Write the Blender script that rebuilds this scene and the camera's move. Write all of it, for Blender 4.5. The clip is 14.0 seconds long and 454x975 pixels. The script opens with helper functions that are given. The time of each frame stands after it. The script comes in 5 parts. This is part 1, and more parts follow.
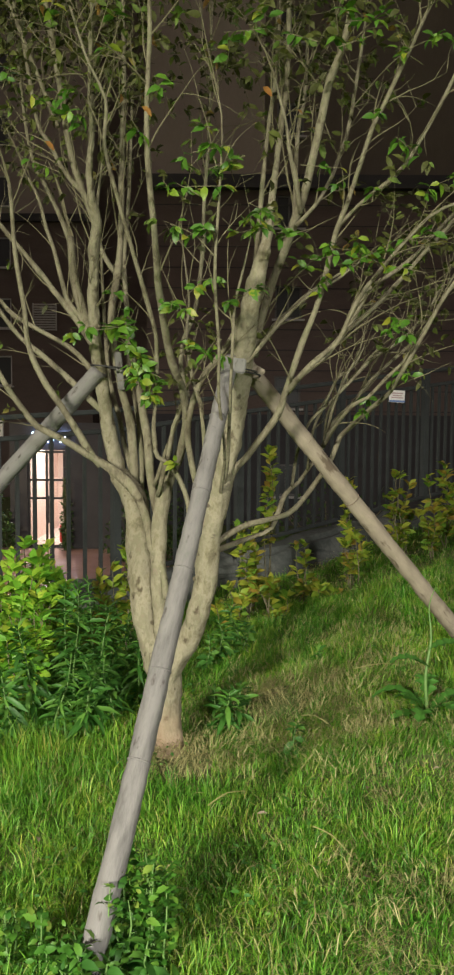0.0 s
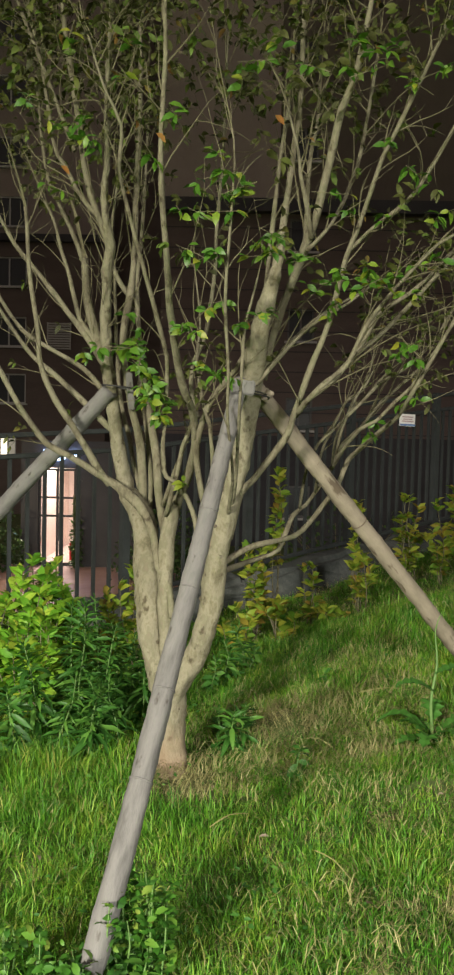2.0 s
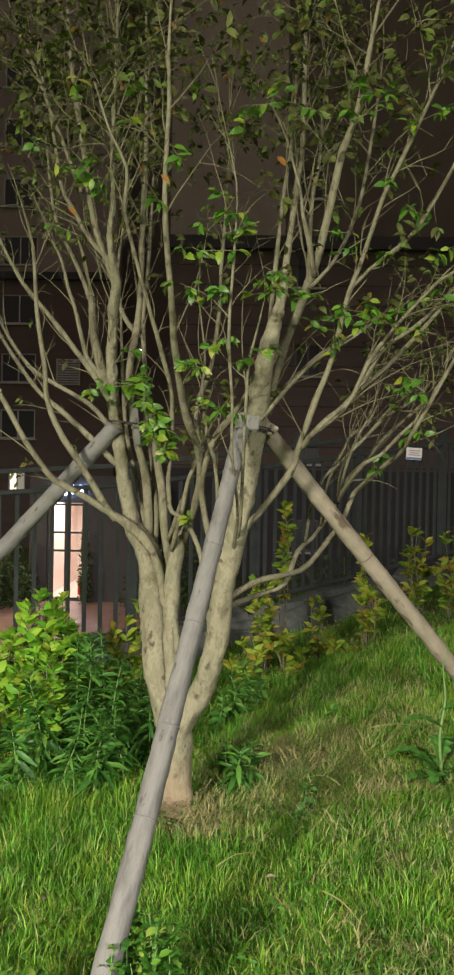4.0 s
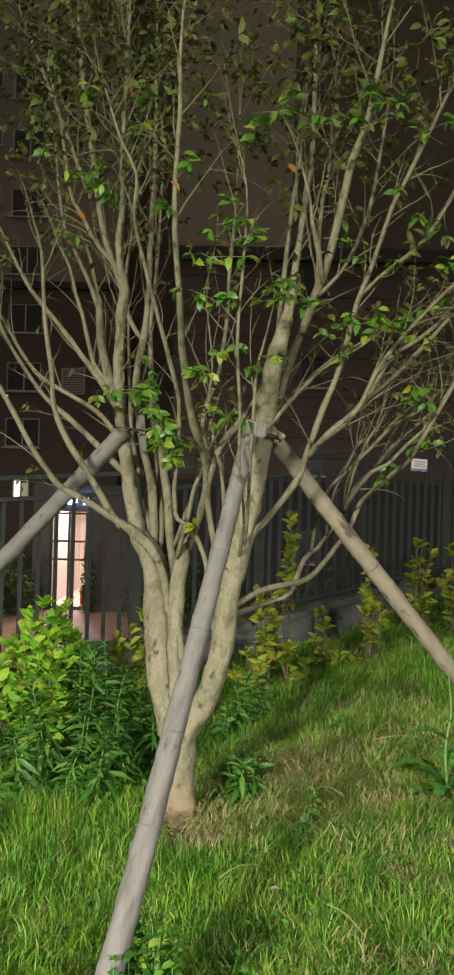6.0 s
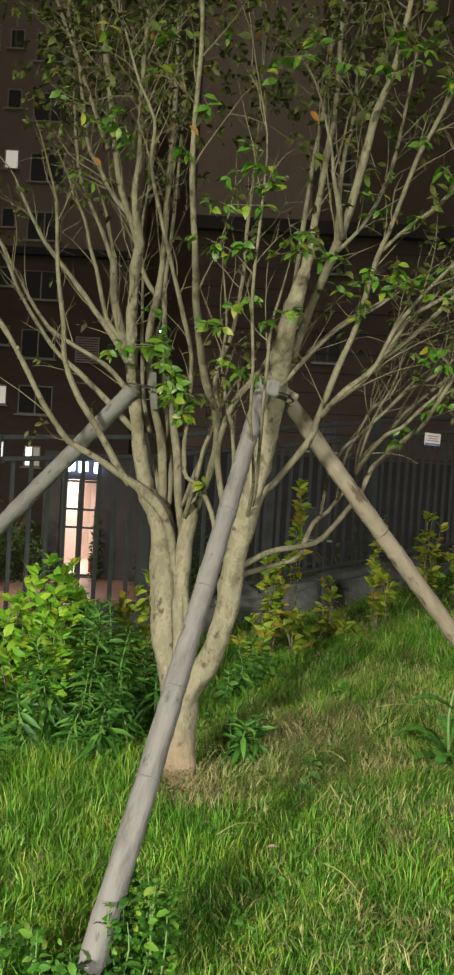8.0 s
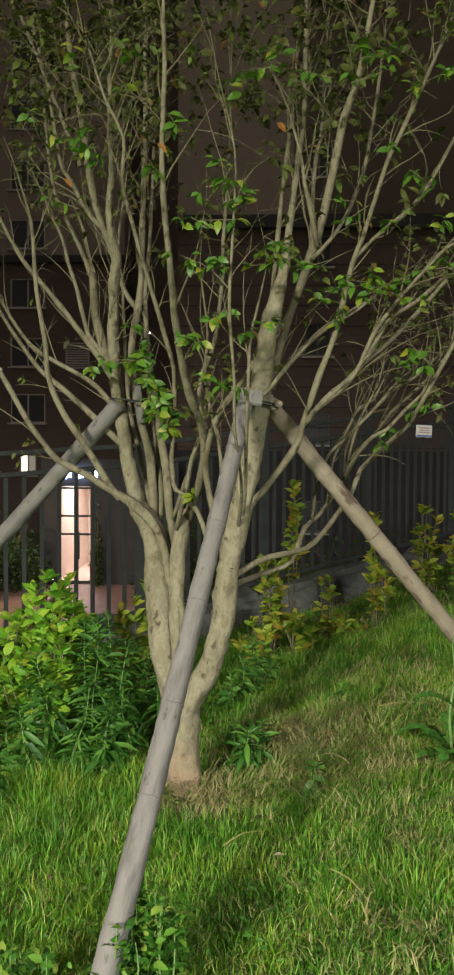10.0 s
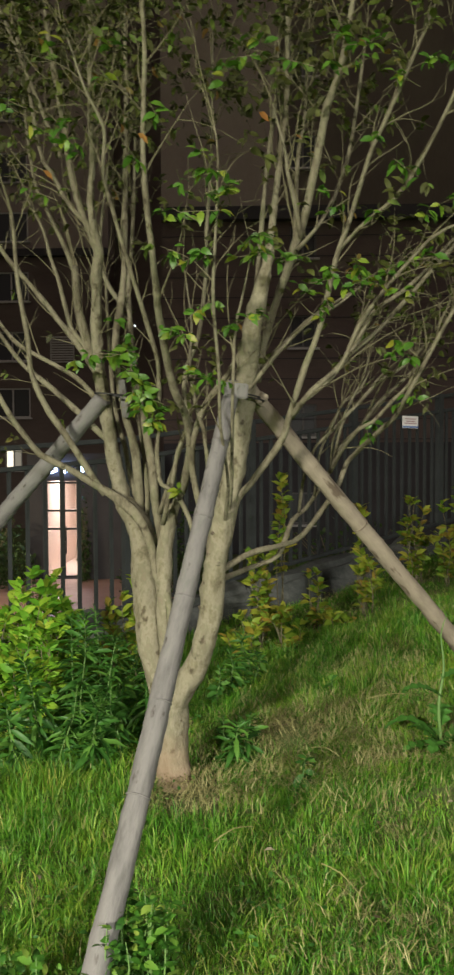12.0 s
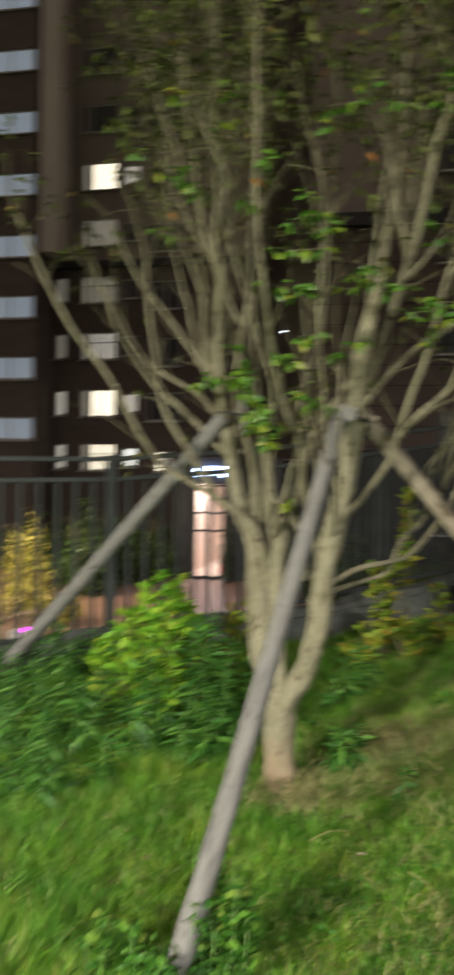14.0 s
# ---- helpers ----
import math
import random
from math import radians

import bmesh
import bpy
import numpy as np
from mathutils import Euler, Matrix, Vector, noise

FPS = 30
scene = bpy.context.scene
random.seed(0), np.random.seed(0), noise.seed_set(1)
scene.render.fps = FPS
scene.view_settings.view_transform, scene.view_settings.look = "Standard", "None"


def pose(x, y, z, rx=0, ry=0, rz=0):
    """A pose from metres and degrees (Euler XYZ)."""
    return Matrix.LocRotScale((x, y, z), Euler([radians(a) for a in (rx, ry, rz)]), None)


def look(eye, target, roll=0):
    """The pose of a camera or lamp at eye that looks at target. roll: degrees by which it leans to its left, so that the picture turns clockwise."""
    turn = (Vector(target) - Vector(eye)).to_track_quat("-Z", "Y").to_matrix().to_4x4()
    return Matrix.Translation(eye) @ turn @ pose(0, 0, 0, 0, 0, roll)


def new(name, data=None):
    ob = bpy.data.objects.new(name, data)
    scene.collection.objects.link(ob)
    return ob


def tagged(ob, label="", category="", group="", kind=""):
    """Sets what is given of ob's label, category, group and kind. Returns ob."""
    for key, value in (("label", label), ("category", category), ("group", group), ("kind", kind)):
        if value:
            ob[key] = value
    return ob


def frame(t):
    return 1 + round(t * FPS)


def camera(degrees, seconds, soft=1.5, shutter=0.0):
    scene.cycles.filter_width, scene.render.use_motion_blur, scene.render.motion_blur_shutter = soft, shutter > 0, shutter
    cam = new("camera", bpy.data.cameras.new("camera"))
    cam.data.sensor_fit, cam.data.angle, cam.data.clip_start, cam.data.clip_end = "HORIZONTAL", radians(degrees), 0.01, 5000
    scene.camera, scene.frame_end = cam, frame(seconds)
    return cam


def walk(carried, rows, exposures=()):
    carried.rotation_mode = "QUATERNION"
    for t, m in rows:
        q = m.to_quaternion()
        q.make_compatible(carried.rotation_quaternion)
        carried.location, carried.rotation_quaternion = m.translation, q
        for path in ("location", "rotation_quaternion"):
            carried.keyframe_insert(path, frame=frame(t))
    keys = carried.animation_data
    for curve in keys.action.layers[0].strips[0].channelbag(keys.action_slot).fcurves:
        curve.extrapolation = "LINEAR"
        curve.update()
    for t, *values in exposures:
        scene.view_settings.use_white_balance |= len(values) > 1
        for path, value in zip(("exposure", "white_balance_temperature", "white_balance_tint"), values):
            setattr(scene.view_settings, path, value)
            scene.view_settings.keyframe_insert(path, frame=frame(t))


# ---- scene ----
cam = camera(30.5, 14.0, soft=2.5, shutter=1.0)
PATH = [
    (0, (0.018, 0.114, 1.32), (0.012, 2.108, 1.17), 0.4),
    (0.5, (0.025, 0.109, 1.321), (0.024, 2.104, 1.18), 0.5),
    (1, (0.022, 0.107, 1.322), (0.016, 2.103, 1.197), 0.7),
    (1.5, (0.022, 0.105, 1.322), (0.002, 2.101, 1.208), 1.0),
    (2, (0.029, 0.097, 1.322), (-0.003, 2.094, 1.221), 1.3),
    (2.5, (0.035, 0.084, 1.319), (-0.004, 2.082, 1.231), 1.3),
    (3, (0.037, 0.084, 1.323), (-0.009, 2.083, 1.257), 1.1),
    (3.5, (0.043, 0.086, 1.325), (-0.01, 2.085, 1.285), 1.0),
    (6, (0.031, 0.102, 1.312), (-0.032, 2.101, 1.318), 1.6),
    (6.5, (0.008, 0.134, 1.261), (-0.081, 2.132, 1.251), 3.4),
    (7, (0.013, 0.158, 1.237), (-0.073, 2.156, 1.212), 3.6),
    (7.5, (0.022, 0.144, 1.245), (-0.064, 2.141, 1.197), 3.6),
    (8, (0.036, 0.139, 1.25), (-0.05, 2.136, 1.195), 3.4),
    (10.5, (0.072, 0.127, 1.313), (-0.004, 2.124, 1.249), -0.1),
    (11, (0.069, 0.122, 1.316), (0.003, 2.12, 1.249), -0.1),
    (11.5, (0.061, 0.136, 1.314), (0.0, 2.134, 1.241), -0.1),
    (12, (0.073, 0.157, 1.308), (0.022, 2.154, 1.228), -0.3),
    (12.5, (0.106, 0.18, 1.324), (0.069, 2.178, 1.231), -1.4),
    (12.8, (0.131, 0.215, 1.372), (0.078, 2.214, 1.337), -1.6),
    (13, (0.138, 0.184, 1.372), (0.08, 2.183, 1.367), -1.9),
    (13.2, (0.135, 0.175, 1.374), (0.045, 2.173, 1.388), -1.7),
    (13.5, (0.116, 0.103, 1.361), (-0.064, 2.095, 1.398), -1.3),
    (13.8, (0.196, 0.040, 1.367), (-0.159, 2.008, 1.334), 0.4),
    (14, (0.231, -0.008, 1.365), (-0.168, 1.951, 1.292), 0.9),
    (14.1, (0.250, -0.030, 1.365), (-0.300, 1.895, 1.292), 0.9),
]
walk(cam, [(t, look(eye, target, roll)) for t, eye, target, roll in PATH],
     exposures=((0, 0.07), (8, 0.07), (10.5, -0.13), (13.5, -0.13), (14, -0.05)))

# ---- world and lights ----
world = bpy.data.worlds.new("night")
scene.world = world
world.use_nodes = True
world.node_tree.nodes["Background"].inputs["Color"].default_value = (1.0, 0.79, 0.69, 1)
world.node_tree.nodes["Background"].inputs["Strength"].default_value = 0.19


def area_lamp(name, eye, target, watts, size, color):
    data = bpy.data.lights.new(name, "AREA")
    data.energy, data.size, data.color = watts, size, color
    ob = new(name, data)
    ob.matrix_world = look(eye, target)
    return ob


# street lamps behind the camera, warm on one side, whiter on the other
area_lamp("street_lamp_warm", (-5.4, -8.6, 4.4), (-5.30, -8.40, 0.0), 8500, 1.6, (1.0, 0.935, 0.77))
area_lamp("street_lamp_white", (4.4, -9.0, 4.4), (4.33, -8.80, 0.0), 3700, 1.6, (1.0, 0.95, 0.88))
# entrance and plaza lamps
area_lamp("entrance_lamp", (-5.2, 22.6, 1.25), (-5.6, 20.0, -2.3), 25, 0.5, (1.0, 0.80, 0.70))
area_lamp("lobby_lamp", (-5.25, 26.2, 0.75), (-5.25, 26.2, -2.0), 130, 1.0, (1.0, 0.86, 0.80))
area_lamp("sign_lamp", (-5.15, 23.8, 0.93), (-5.15, 20.0, 0.6), 14, 0.6, (0.25, 0.35, 1.0))
area_lamp("garden_lamp", (-8.9, 17.9, 0.9), (-9.1, 19.2, -1.6), 300, 0.3, (1.0, 0.82, 0.50))


# ---- materials ----
def nodes_of(name):
    m = bpy.data.materials.new(name)
    m.use_nodes = True
    t = m.node_tree
    return m, t, t.nodes["Principled BSDF"]


def add(t, kind, **inputs):
    n = t.nodes.new(kind)
    for k, v in inputs.items():
        n.inputs[k.replace("_", " ")].default_value = v
    return n


def ramp(t, stops):
    n = t.nodes.new("ShaderNodeValToRGB")
    e = n.color_ramp.elements
    while len(e) < len(stops):
        e.new(0.5)
    for el, (p, c) in zip(e, stops):
        el.position, el.color = p, (*c, 1)
    return n


def surface(name, stops, scale=8, rough=0.8, bump=0.3, stretch=(1, 1, 1), fine=60, metal=0.0, distance=0.01, knots=0.0, knot_size=0.6, knot_stretch=(1, 1, 0.3), foot=0.0):
    """Two scales of noise: broad stains choose the colour, fine grain makes the relief."""
    m, t, p = nodes_of(name)
    co = t.nodes.new("ShaderNodeTexCoord")
    mp = add(t, "ShaderNodeMapping", Scale=stretch)
    t.links.new(co.outputs["Object"], mp.inputs["Vector"])
    a = add(t, "ShaderNodeTexNoise", Scale=scale, Detail=6.0, Roughness=0.65)
    b = add(t, "ShaderNodeTexNoise", Scale=fine, Detail=4.0, Roughness=0.7)
    mix = t.nodes.new("ShaderNodeMath")
    mix.operation = "MULTIPLY_ADD"
    mix.inputs[1].default_value = 0.35
    for n in (a, b):
        t.links.new(mp.outputs[0], n.inputs["Vector"])
    t.links.new(b.outputs["Fac"], mix.inputs[0])
    sub = t.nodes.new("ShaderNodeMath")
    sub.operation = "SUBTRACT"
    sub.inputs[1].default_value = 0.17
    t.links.new(a.outputs["Fac"], sub.inputs[0])
    t.links.new(sub.outputs[0], mix.inputs[2])
    r = ramp(t, stops)
    t.links.new(mix.outputs[0], r.inputs[0])
    out = r.outputs[0]
    if knots:
        # scattered dark scars and knots of their own shape
        vo = add(t, "ShaderNodeTexNoise", Scale=knots, Detail=3.0, Roughness=0.6)
        mk = add(t, "ShaderNodeMapping", Scale=knot_stretch)
        t.links.new(co.outputs["Object"], mk.inputs["Vector"])
        t.links.new(mk.outputs[0], vo.inputs["Vector"])
        kr = ramp(t, ((knot_size, (1, 1, 1)), (knot_size + 0.09, (0.30, 0.25, 0.21))))
        t.links.new(vo.outputs["Fac"], kr.inputs[0])
        mu = t.nodes.new("ShaderNodeMix")
        mu.data_type, mu.blend_type = "RGBA", "MULTIPLY"
        mu.inputs[0].default_value = 0.85
        t.links.new(out, mu.inputs[6])
        t.links.new(kr.outputs[0], mu.inputs[7])
        out = mu.outputs[2]
    if foot:
        # reddish soil stain on the lowest part
        sp = t.nodes.new("ShaderNodeSeparateXYZ")
        t.links.new(co.outputs["Object"], sp.inputs[0])
        sn = add(t, "ShaderNodeTexNoise", Scale=9.0, Detail=4.0)
        t.links.new(co.outputs["Object"], sn.inputs["Vector"])
        edge = t.nodes.new("ShaderNodeMath")
        edge.operation = "MULTIPLY_ADD"
        edge.inputs[1].default_value = 0.25
        t.links.new(sn.outputs["Fac"], edge.inputs[0])
        t.links.new(sp.outputs["Z"], edge.inputs[2])
        er = ramp(t, ((foot + 0.02, (0.75, 0.75, 0.75)), (foot + 0.20, (0, 0, 0))))
        t.links.new(edge.outputs[0], er.inputs[0])
        fm_ = t.nodes.new("ShaderNodeMix")
        fm_.data_type = "RGBA"
        fm_.inputs[7].default_value = (0.235, 0.16, 0.105, 1)
        t.links.new(er.outputs[0], fm_.inputs[0])
        t.links.new(out, fm_.inputs[6])
        out = fm_.outputs[2]
    t.links.new(out, p.inputs["Base Color"])
    p.inputs["Roughness"].default_value = rough
    p.inputs["Metallic"].default_value = metal
    bp = add(t, "ShaderNodeBump", Strength=bump, Distance=distance)
    t.links.new(mix.outputs[0], bp.inputs["Height"])
    t.links.new(bp.outputs[0], p.inputs["Normal"])
    return m


def leaf_mat(name, stops, per_object=False, rough=0.45, through_light=0.3, patches=0.0):
    """Leaf: colour differs from leaf to leaf, some light passes through."""
    m, t, p = nodes_of(name)
    if per_object:
        src = t.nodes.new("ShaderNodeObjectInfo").outputs["Random"]
    else:
        src = t.nodes.new("ShaderNodeNewGeometry").outputs["Random Per Island"]
    r = ramp(t, stops)
    t.links.new(src, r.inputs[0])
    co = t.nodes.new("ShaderNodeTexCoord")
    nz = add(t, "ShaderNodeTexNoise", Scale=45.0, Detail=3.0)
    t.links.new(co.outputs["Object"], nz.inputs["Vector"])
    mul = t.nodes.new("ShaderNodeMix")
    mul.data_type, mul.blend_type = "RGBA", "MULTIPLY"
    mul.inputs[0].default_value = 0.45
    t.links.new(r.outputs[0], mul.inputs[6])
    t.links.new(nz.outputs["Fac"], mul.inputs[7])
    if patches:
        # lusher and yellower patches across the lawn
        pz = add(t, "ShaderNodeTexNoise", Scale=patches, Detail=4.0, Roughness=0.6)
        t.links.new(co.outputs["Object"], pz.inputs["Vector"])
        pr = ramp(t, ((0.36, (0.62, 0.80, 0.62)), (0.5, (1.0, 1.0, 1.0)), (0.64, (1.45, 1.16, 1.2))))
        t.links.new(pz.outputs["Fac"], pr.inputs[0])
        pm = t.nodes.new("ShaderNodeMix")
        pm.data_type, pm.blend_type = "RGBA", "MULTIPLY"
        pm.inputs[0].default_value = 1.0
        t.links.new(r.outputs[0], pm.inputs[6])
        t.links.new(pr.outputs[0], pm.inputs[7])
        t.links.new(pm.outputs[2], mul.inputs[6])
    t.links.new(mul.outputs[2], p.inputs["Base Color"])
    p.inputs["Roughness"].default_value = rough
    tr = t.nodes.new("ShaderNodeBsdfTranslucent")
    t.links.new(mul.outputs[2], tr.inputs["Color"])
    mx = add(t, "ShaderNodeMixShader", Fac=through_light)
    t.links.new(p.outputs[0], mx.inputs[1])
    t.links.new(tr.outputs[0], mx.inputs[2])
    t.links.new(mx.outputs[0], t.nodes["Material Output"].inputs["Surface"])
    return m


def glow(name, color, strength):
    m, t, p = nodes_of(name)
    p.inputs["Base Color"].default_value = (*color, 1)
    p.inputs["Emission Color"].default_value = (*color, 1)
    p.inputs["Emission Strength"].default_value = strength
    return m


def glass(name, color=(0.02, 0.025, 0.03)):
    m, t, p = nodes_of(name)
    p.inputs["Base Color"].default_value = (*color, 1)
    p.inputs["Roughness"].default_value = 0.35
    return m


bark = surface("bark", ((0.25, (0.085, 0.07, 0.042)), (0.40, (0.165, 0.152, 0.095)), (0.50, (0.235, 0.216, 0.152)), (0.60, (0.17, 0.163, 0.104)), (0.72, (0.20, 0.165, 0.12)), (0.85, (0.27, 0.25, 0.195))),
               scale=15, rough=0.92, bump=1.0, stretch=(1, 1, 0.55), fine=80, knots=22, knot_size=0.60, knot_stretch=(1, 1, 0.7), foot=0.10)
# trunk bark darkened for the limbs: weaker light higher up, put into the colour
dimmed_limb_bark = surface("dimmed_limb_bark", ((0.25, (0.07, 0.06, 0.038)), (0.42, (0.135, 0.122, 0.08)), (0.52, (0.195, 0.18, 0.122)), (0.64, (0.14, 0.14, 0.082)), (0.85, (0.225, 0.205, 0.15))), scale=15, rough=0.92, bump=0.9, stretch=(1, 1, 0.5), fine=80, knots=26, knot_size=0.60, knot_stretch=(1, 1, 0.7))
twig_bark = surface("twig_bark", ((0.3, (0.10, 0.09, 0.05)), (0.7, (0.19, 0.175, 0.105))), scale=12, rough=0.9, bump=0.3)
grey_wood = surface("grey_weathered_wood", ((0.25, (0.065, 0.062, 0.058)), (0.40, (0.130, 0.127, 0.123)), (0.52, (0.172, 0.167, 0.162)), (0.62, (0.142, 0.143, 0.134)), (0.78, (0.225, 0.213, 0.198))),
                    scale=11, rough=0.88, bump=0.6, stretch=(1, 1, 0.22), fine=60, knots=26, knot_size=0.62, knot_stretch=(1, 1, 0.45))
tan_wood = surface("peeled_tan_wood", ((0.30, (0.09, 0.068, 0.048)), (0.42, (0.215, 0.185, 0.138)), (0.65, (0.295, 0.255, 0.195)), (0.8, (0.18, 0.145, 0.10))),
                   scale=10, rough=0.85, bump=0.6, stretch=(1, 1, 0.3), fine=50, knots=20, knot_size=0.58, knot_stretch=(1, 1, 0.3))
rubber = surface("black_strap", ((0.3, (0.012, 0.012, 0.012)), (0.7, (0.03, 0.03, 0.03))), rough=0.6)
soil = surface("soil_and_moss", ((0.3, (0.07, 0.075, 0.03)), (0.5, (0.085, 0.12, 0.032)), (0.7, (0.075, 0.135, 0.028))), scale=3, rough=0.95, bump=0.6, fine=25, distance=0.03)
concrete = surface("old_concrete", ((0.3, (0.024, 0.029, 0.026)), (0.5, (0.052, 0.060, 0.056)), (0.72, (0.115, 0.122, 0.115))), scale=4, rough=0.92, bump=0.5, fine=40)
iron = surface("grey_painted_iron", ((0.3, (0.028, 0.033, 0.034)), (0.7, (0.048, 0.056, 0.058))), scale=6, rough=0.5, bump=0.1, metal=0.2)
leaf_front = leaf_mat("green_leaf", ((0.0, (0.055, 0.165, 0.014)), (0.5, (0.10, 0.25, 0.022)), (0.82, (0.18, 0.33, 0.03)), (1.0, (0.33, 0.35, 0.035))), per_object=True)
# olive crown leaves, colour darkened to carry the dim light high in the tree
leaf_crown = leaf_mat("dimmed_olive_leaf", ((0.0, (0.035, 0.040, 0.010)), (0.4, (0.068, 0.078, 0.014)), (0.75, (0.105, 0.125, 0.020)), (0.93, (0.11, 0.20, 0.022)), (0.97, (0.17, 0.16, 0.03)), (1.0, (0.28, 0.15, 0.035))), rough=0.7, through_light=0.22)
leaf_orange = leaf_mat("orange_leaf", ((0.0, (0.42, 0.17, 0.05)), (1.0, (0.5, 0.29, 0.09))), per_object=True)
leaf_privet = leaf_mat("yellow_green_leaf", ((0.0, (0.12, 0.36, 0.024)), (0.4, (0.22, 0.50, 0.038)), (0.75, (0.36, 0.60, 0.055)), (1.0, (0.50, 0.60, 0.065))), per_object=True)
leaf_gold = leaf_mat("golden_leaf", ((0.0, (0.15, 0.32, 0.03)), (0.4, (0.30, 0.43, 0.045)), (0.75, (0.46, 0.50, 0.06)), (1.0, (0.40, 0.27, 0.05))), per_object=True)
leaf_weed = leaf_mat("weed_leaf", ((0.0, (0.04, 0.15, 0.022)), (0.6, (0.08, 0.25, 0.035)), (1.0, (0.16, 0.36, 0.055))), rough=0.5)
leaf_dock = leaf_mat("dock_leaf", ((0.0, (0.035, 0.14, 0.015)), (0.55, (0.075, 0.235, 0.025)), (0.85, (0.15, 0.34, 0.04)), (1.0, (0.30, 0.42, 0.07))), per_object=True)
leaf_dark = leaf_mat("hedge_leaf", ((0.0, (0.045, 0.10, 0.03)), (1.0, (0.10, 0.18, 0.05))))
blade_mat = leaf_mat("grass_blade", ((0.0, (0.06, 0.20, 0.014)), (0.35, (0.115, 0.36, 0.022)), (0.65, (0.185, 0.47, 0.032)), (0.88, (0.29, 0.52, 0.055)), (1.0, (0.46, 0.50, 0.13))), rough=0.55, through_light=0.3, patches=3.2)
straw_mat = leaf_mat("dry_straw", ((0.0, (0.20, 0.19, 0.07)), (0.4, (0.35, 0.335, 0.13)), (0.75, (0.48, 0.46, 0.19)), (1.0, (0.60, 0.57, 0.29))), rough=0.8, through_light=0.1)
stalk_mat = surface("green_stalk", ((0.3, (0.06, 0.14, 0.03)), (0.7, (0.13, 0.23, 0.06))), scale=15, rough=0.6, bump=0.2)
wall_low = surface("brown_cladding", ((0.3, (0.105, 0.082, 0.076)), (0.7, (0.155, 0.122, 0.113))), scale=0.5, rough=0.85, bump=0.1, fine=8, stretch=(1, 1, 3))
wall_high = surface("beige_plaster", ((0.3, (0.27, 0.23, 0.216)), (0.7, (0.355, 0.307, 0.287))), scale=0.35, rough=0.9, bump=0.08, fine=8, stretch=(1, 1, 0.5))
bay_mat = surface("taupe_plaster", ((0.3, (0.105, 0.088, 0.075)), (0.7, (0.15, 0.128, 0.108))), scale=0.35, rough=0.9, bump=0.08, fine=8, stretch=(1, 1, 0.5))
# colour raised to stand in for light falling on the pier
pier_mat = surface("light_painted_plaster", ((0.3, (0.50, 0.46, 0.43)), (0.7, (0.62, 0.57, 0.53))), scale=0.35, rough=0.9, bump=0.08, fine=8, stretch=(1, 1, 0.5))
wall_dark = surface("dark_stone", ((0.3, (0.028, 0.028, 0.034)), (0.7, (0.052, 0.05, 0.058))), scale=0.8, rough=0.7, bump=0.1)
frame_mat = surface("white_window_frame", ((0.3, (0.42, 0.42, 0.42)), (0.7, (0.55, 0.55, 0.55))), scale=2, rough=0.5, bump=0.05)
grey_frame = surface("grey_window_frame", ((0.3, (0.10, 0.10, 0.10)), (0.7, (0.15, 0.15, 0.15))), scale=2, rough=0.5, bump=0.05)
black_metal = surface("black_metal", ((0.3, (0.02, 0.02, 0.022)), (0.7, (0.04, 0.04, 0.045))), scale=5, rough=0.4, bump=0.05, metal=0.5)
dark_glass = glass("dark_glass")
curtain_warm = glow("lit_curtain_warm", (1.0, 0.90, 0.70), 1.5)
curtain_white = glow("lit_curtain_white", (0.95, 0.97, 0.92), 1.0)
curtain_dim = glow("lit_curtain_dim", (0.85, 0.82, 0.70), 0.15)
curtain_half = glow("lit_curtain_soft", (0.95, 0.90, 0.80), 0.38)
curtain_blue = glow("lit_blind_blue", (0.55, 0.66, 0.80), 0.24)
sign_glow = glow("blue_white_led", (0.45, 0.62, 1.0), 14.0)
white_glow = glow("white_led", (0.85, 0.92, 1.0), 4.0)
magenta_glow = glow("magenta_led", (0.9, 0.05, 1.0), 3.0)
plaster = surface("cream_plaster", ((0.3, (0.72, 0.62, 0.56)), (0.7, (0.8, 0.7, 0.63))), scale=1, rough=0.8, bump=0.05)
paving = surface("reddish_paving", ((0.3, (0.26, 0.15, 0.12)), (0.7, (0.36, 0.23, 0.19))), scale=1.5, rough=0.45, bump=0.1, fine=12)
plate_mat = surface("white_enamel_plate", ((0.3, (0.72, 0.70, 0.70)), (0.7, (0.8, 0.79, 0.79))), scale=9, rough=0.4, bump=0.05)
bar_mat = surface("grey_print", ((0.3, (0.42, 0.3, 0.32)), (0.7, (0.5, 0.36, 0.38))), scale=9, rough=0.6, bump=0.0)
blue_paint = surface("blue_print", ((0.3, (0.12, 0.2, 0.42)), (0.7, (0.16, 0.25, 0.5))), scale=9, rough=0.5, bump=0.0)


# ---- mesh helpers ----
def solid(name, verts, faces, material, parent=None, label="", smooth=False, kind="", category=""):
    me = bpy.data.meshes.new(name)
    me.from_pydata([tuple(v) for v in verts], [], [tuple(f) for f in faces])
    me.materials.append(material)
    if smooth:
        me.polygons.foreach_set("use_smooth", [True] * len(me.polygons))
    me.update()
    ob = new(name, me)
    ob.parent = parent
    return tagged(ob, label, category, "", kind)


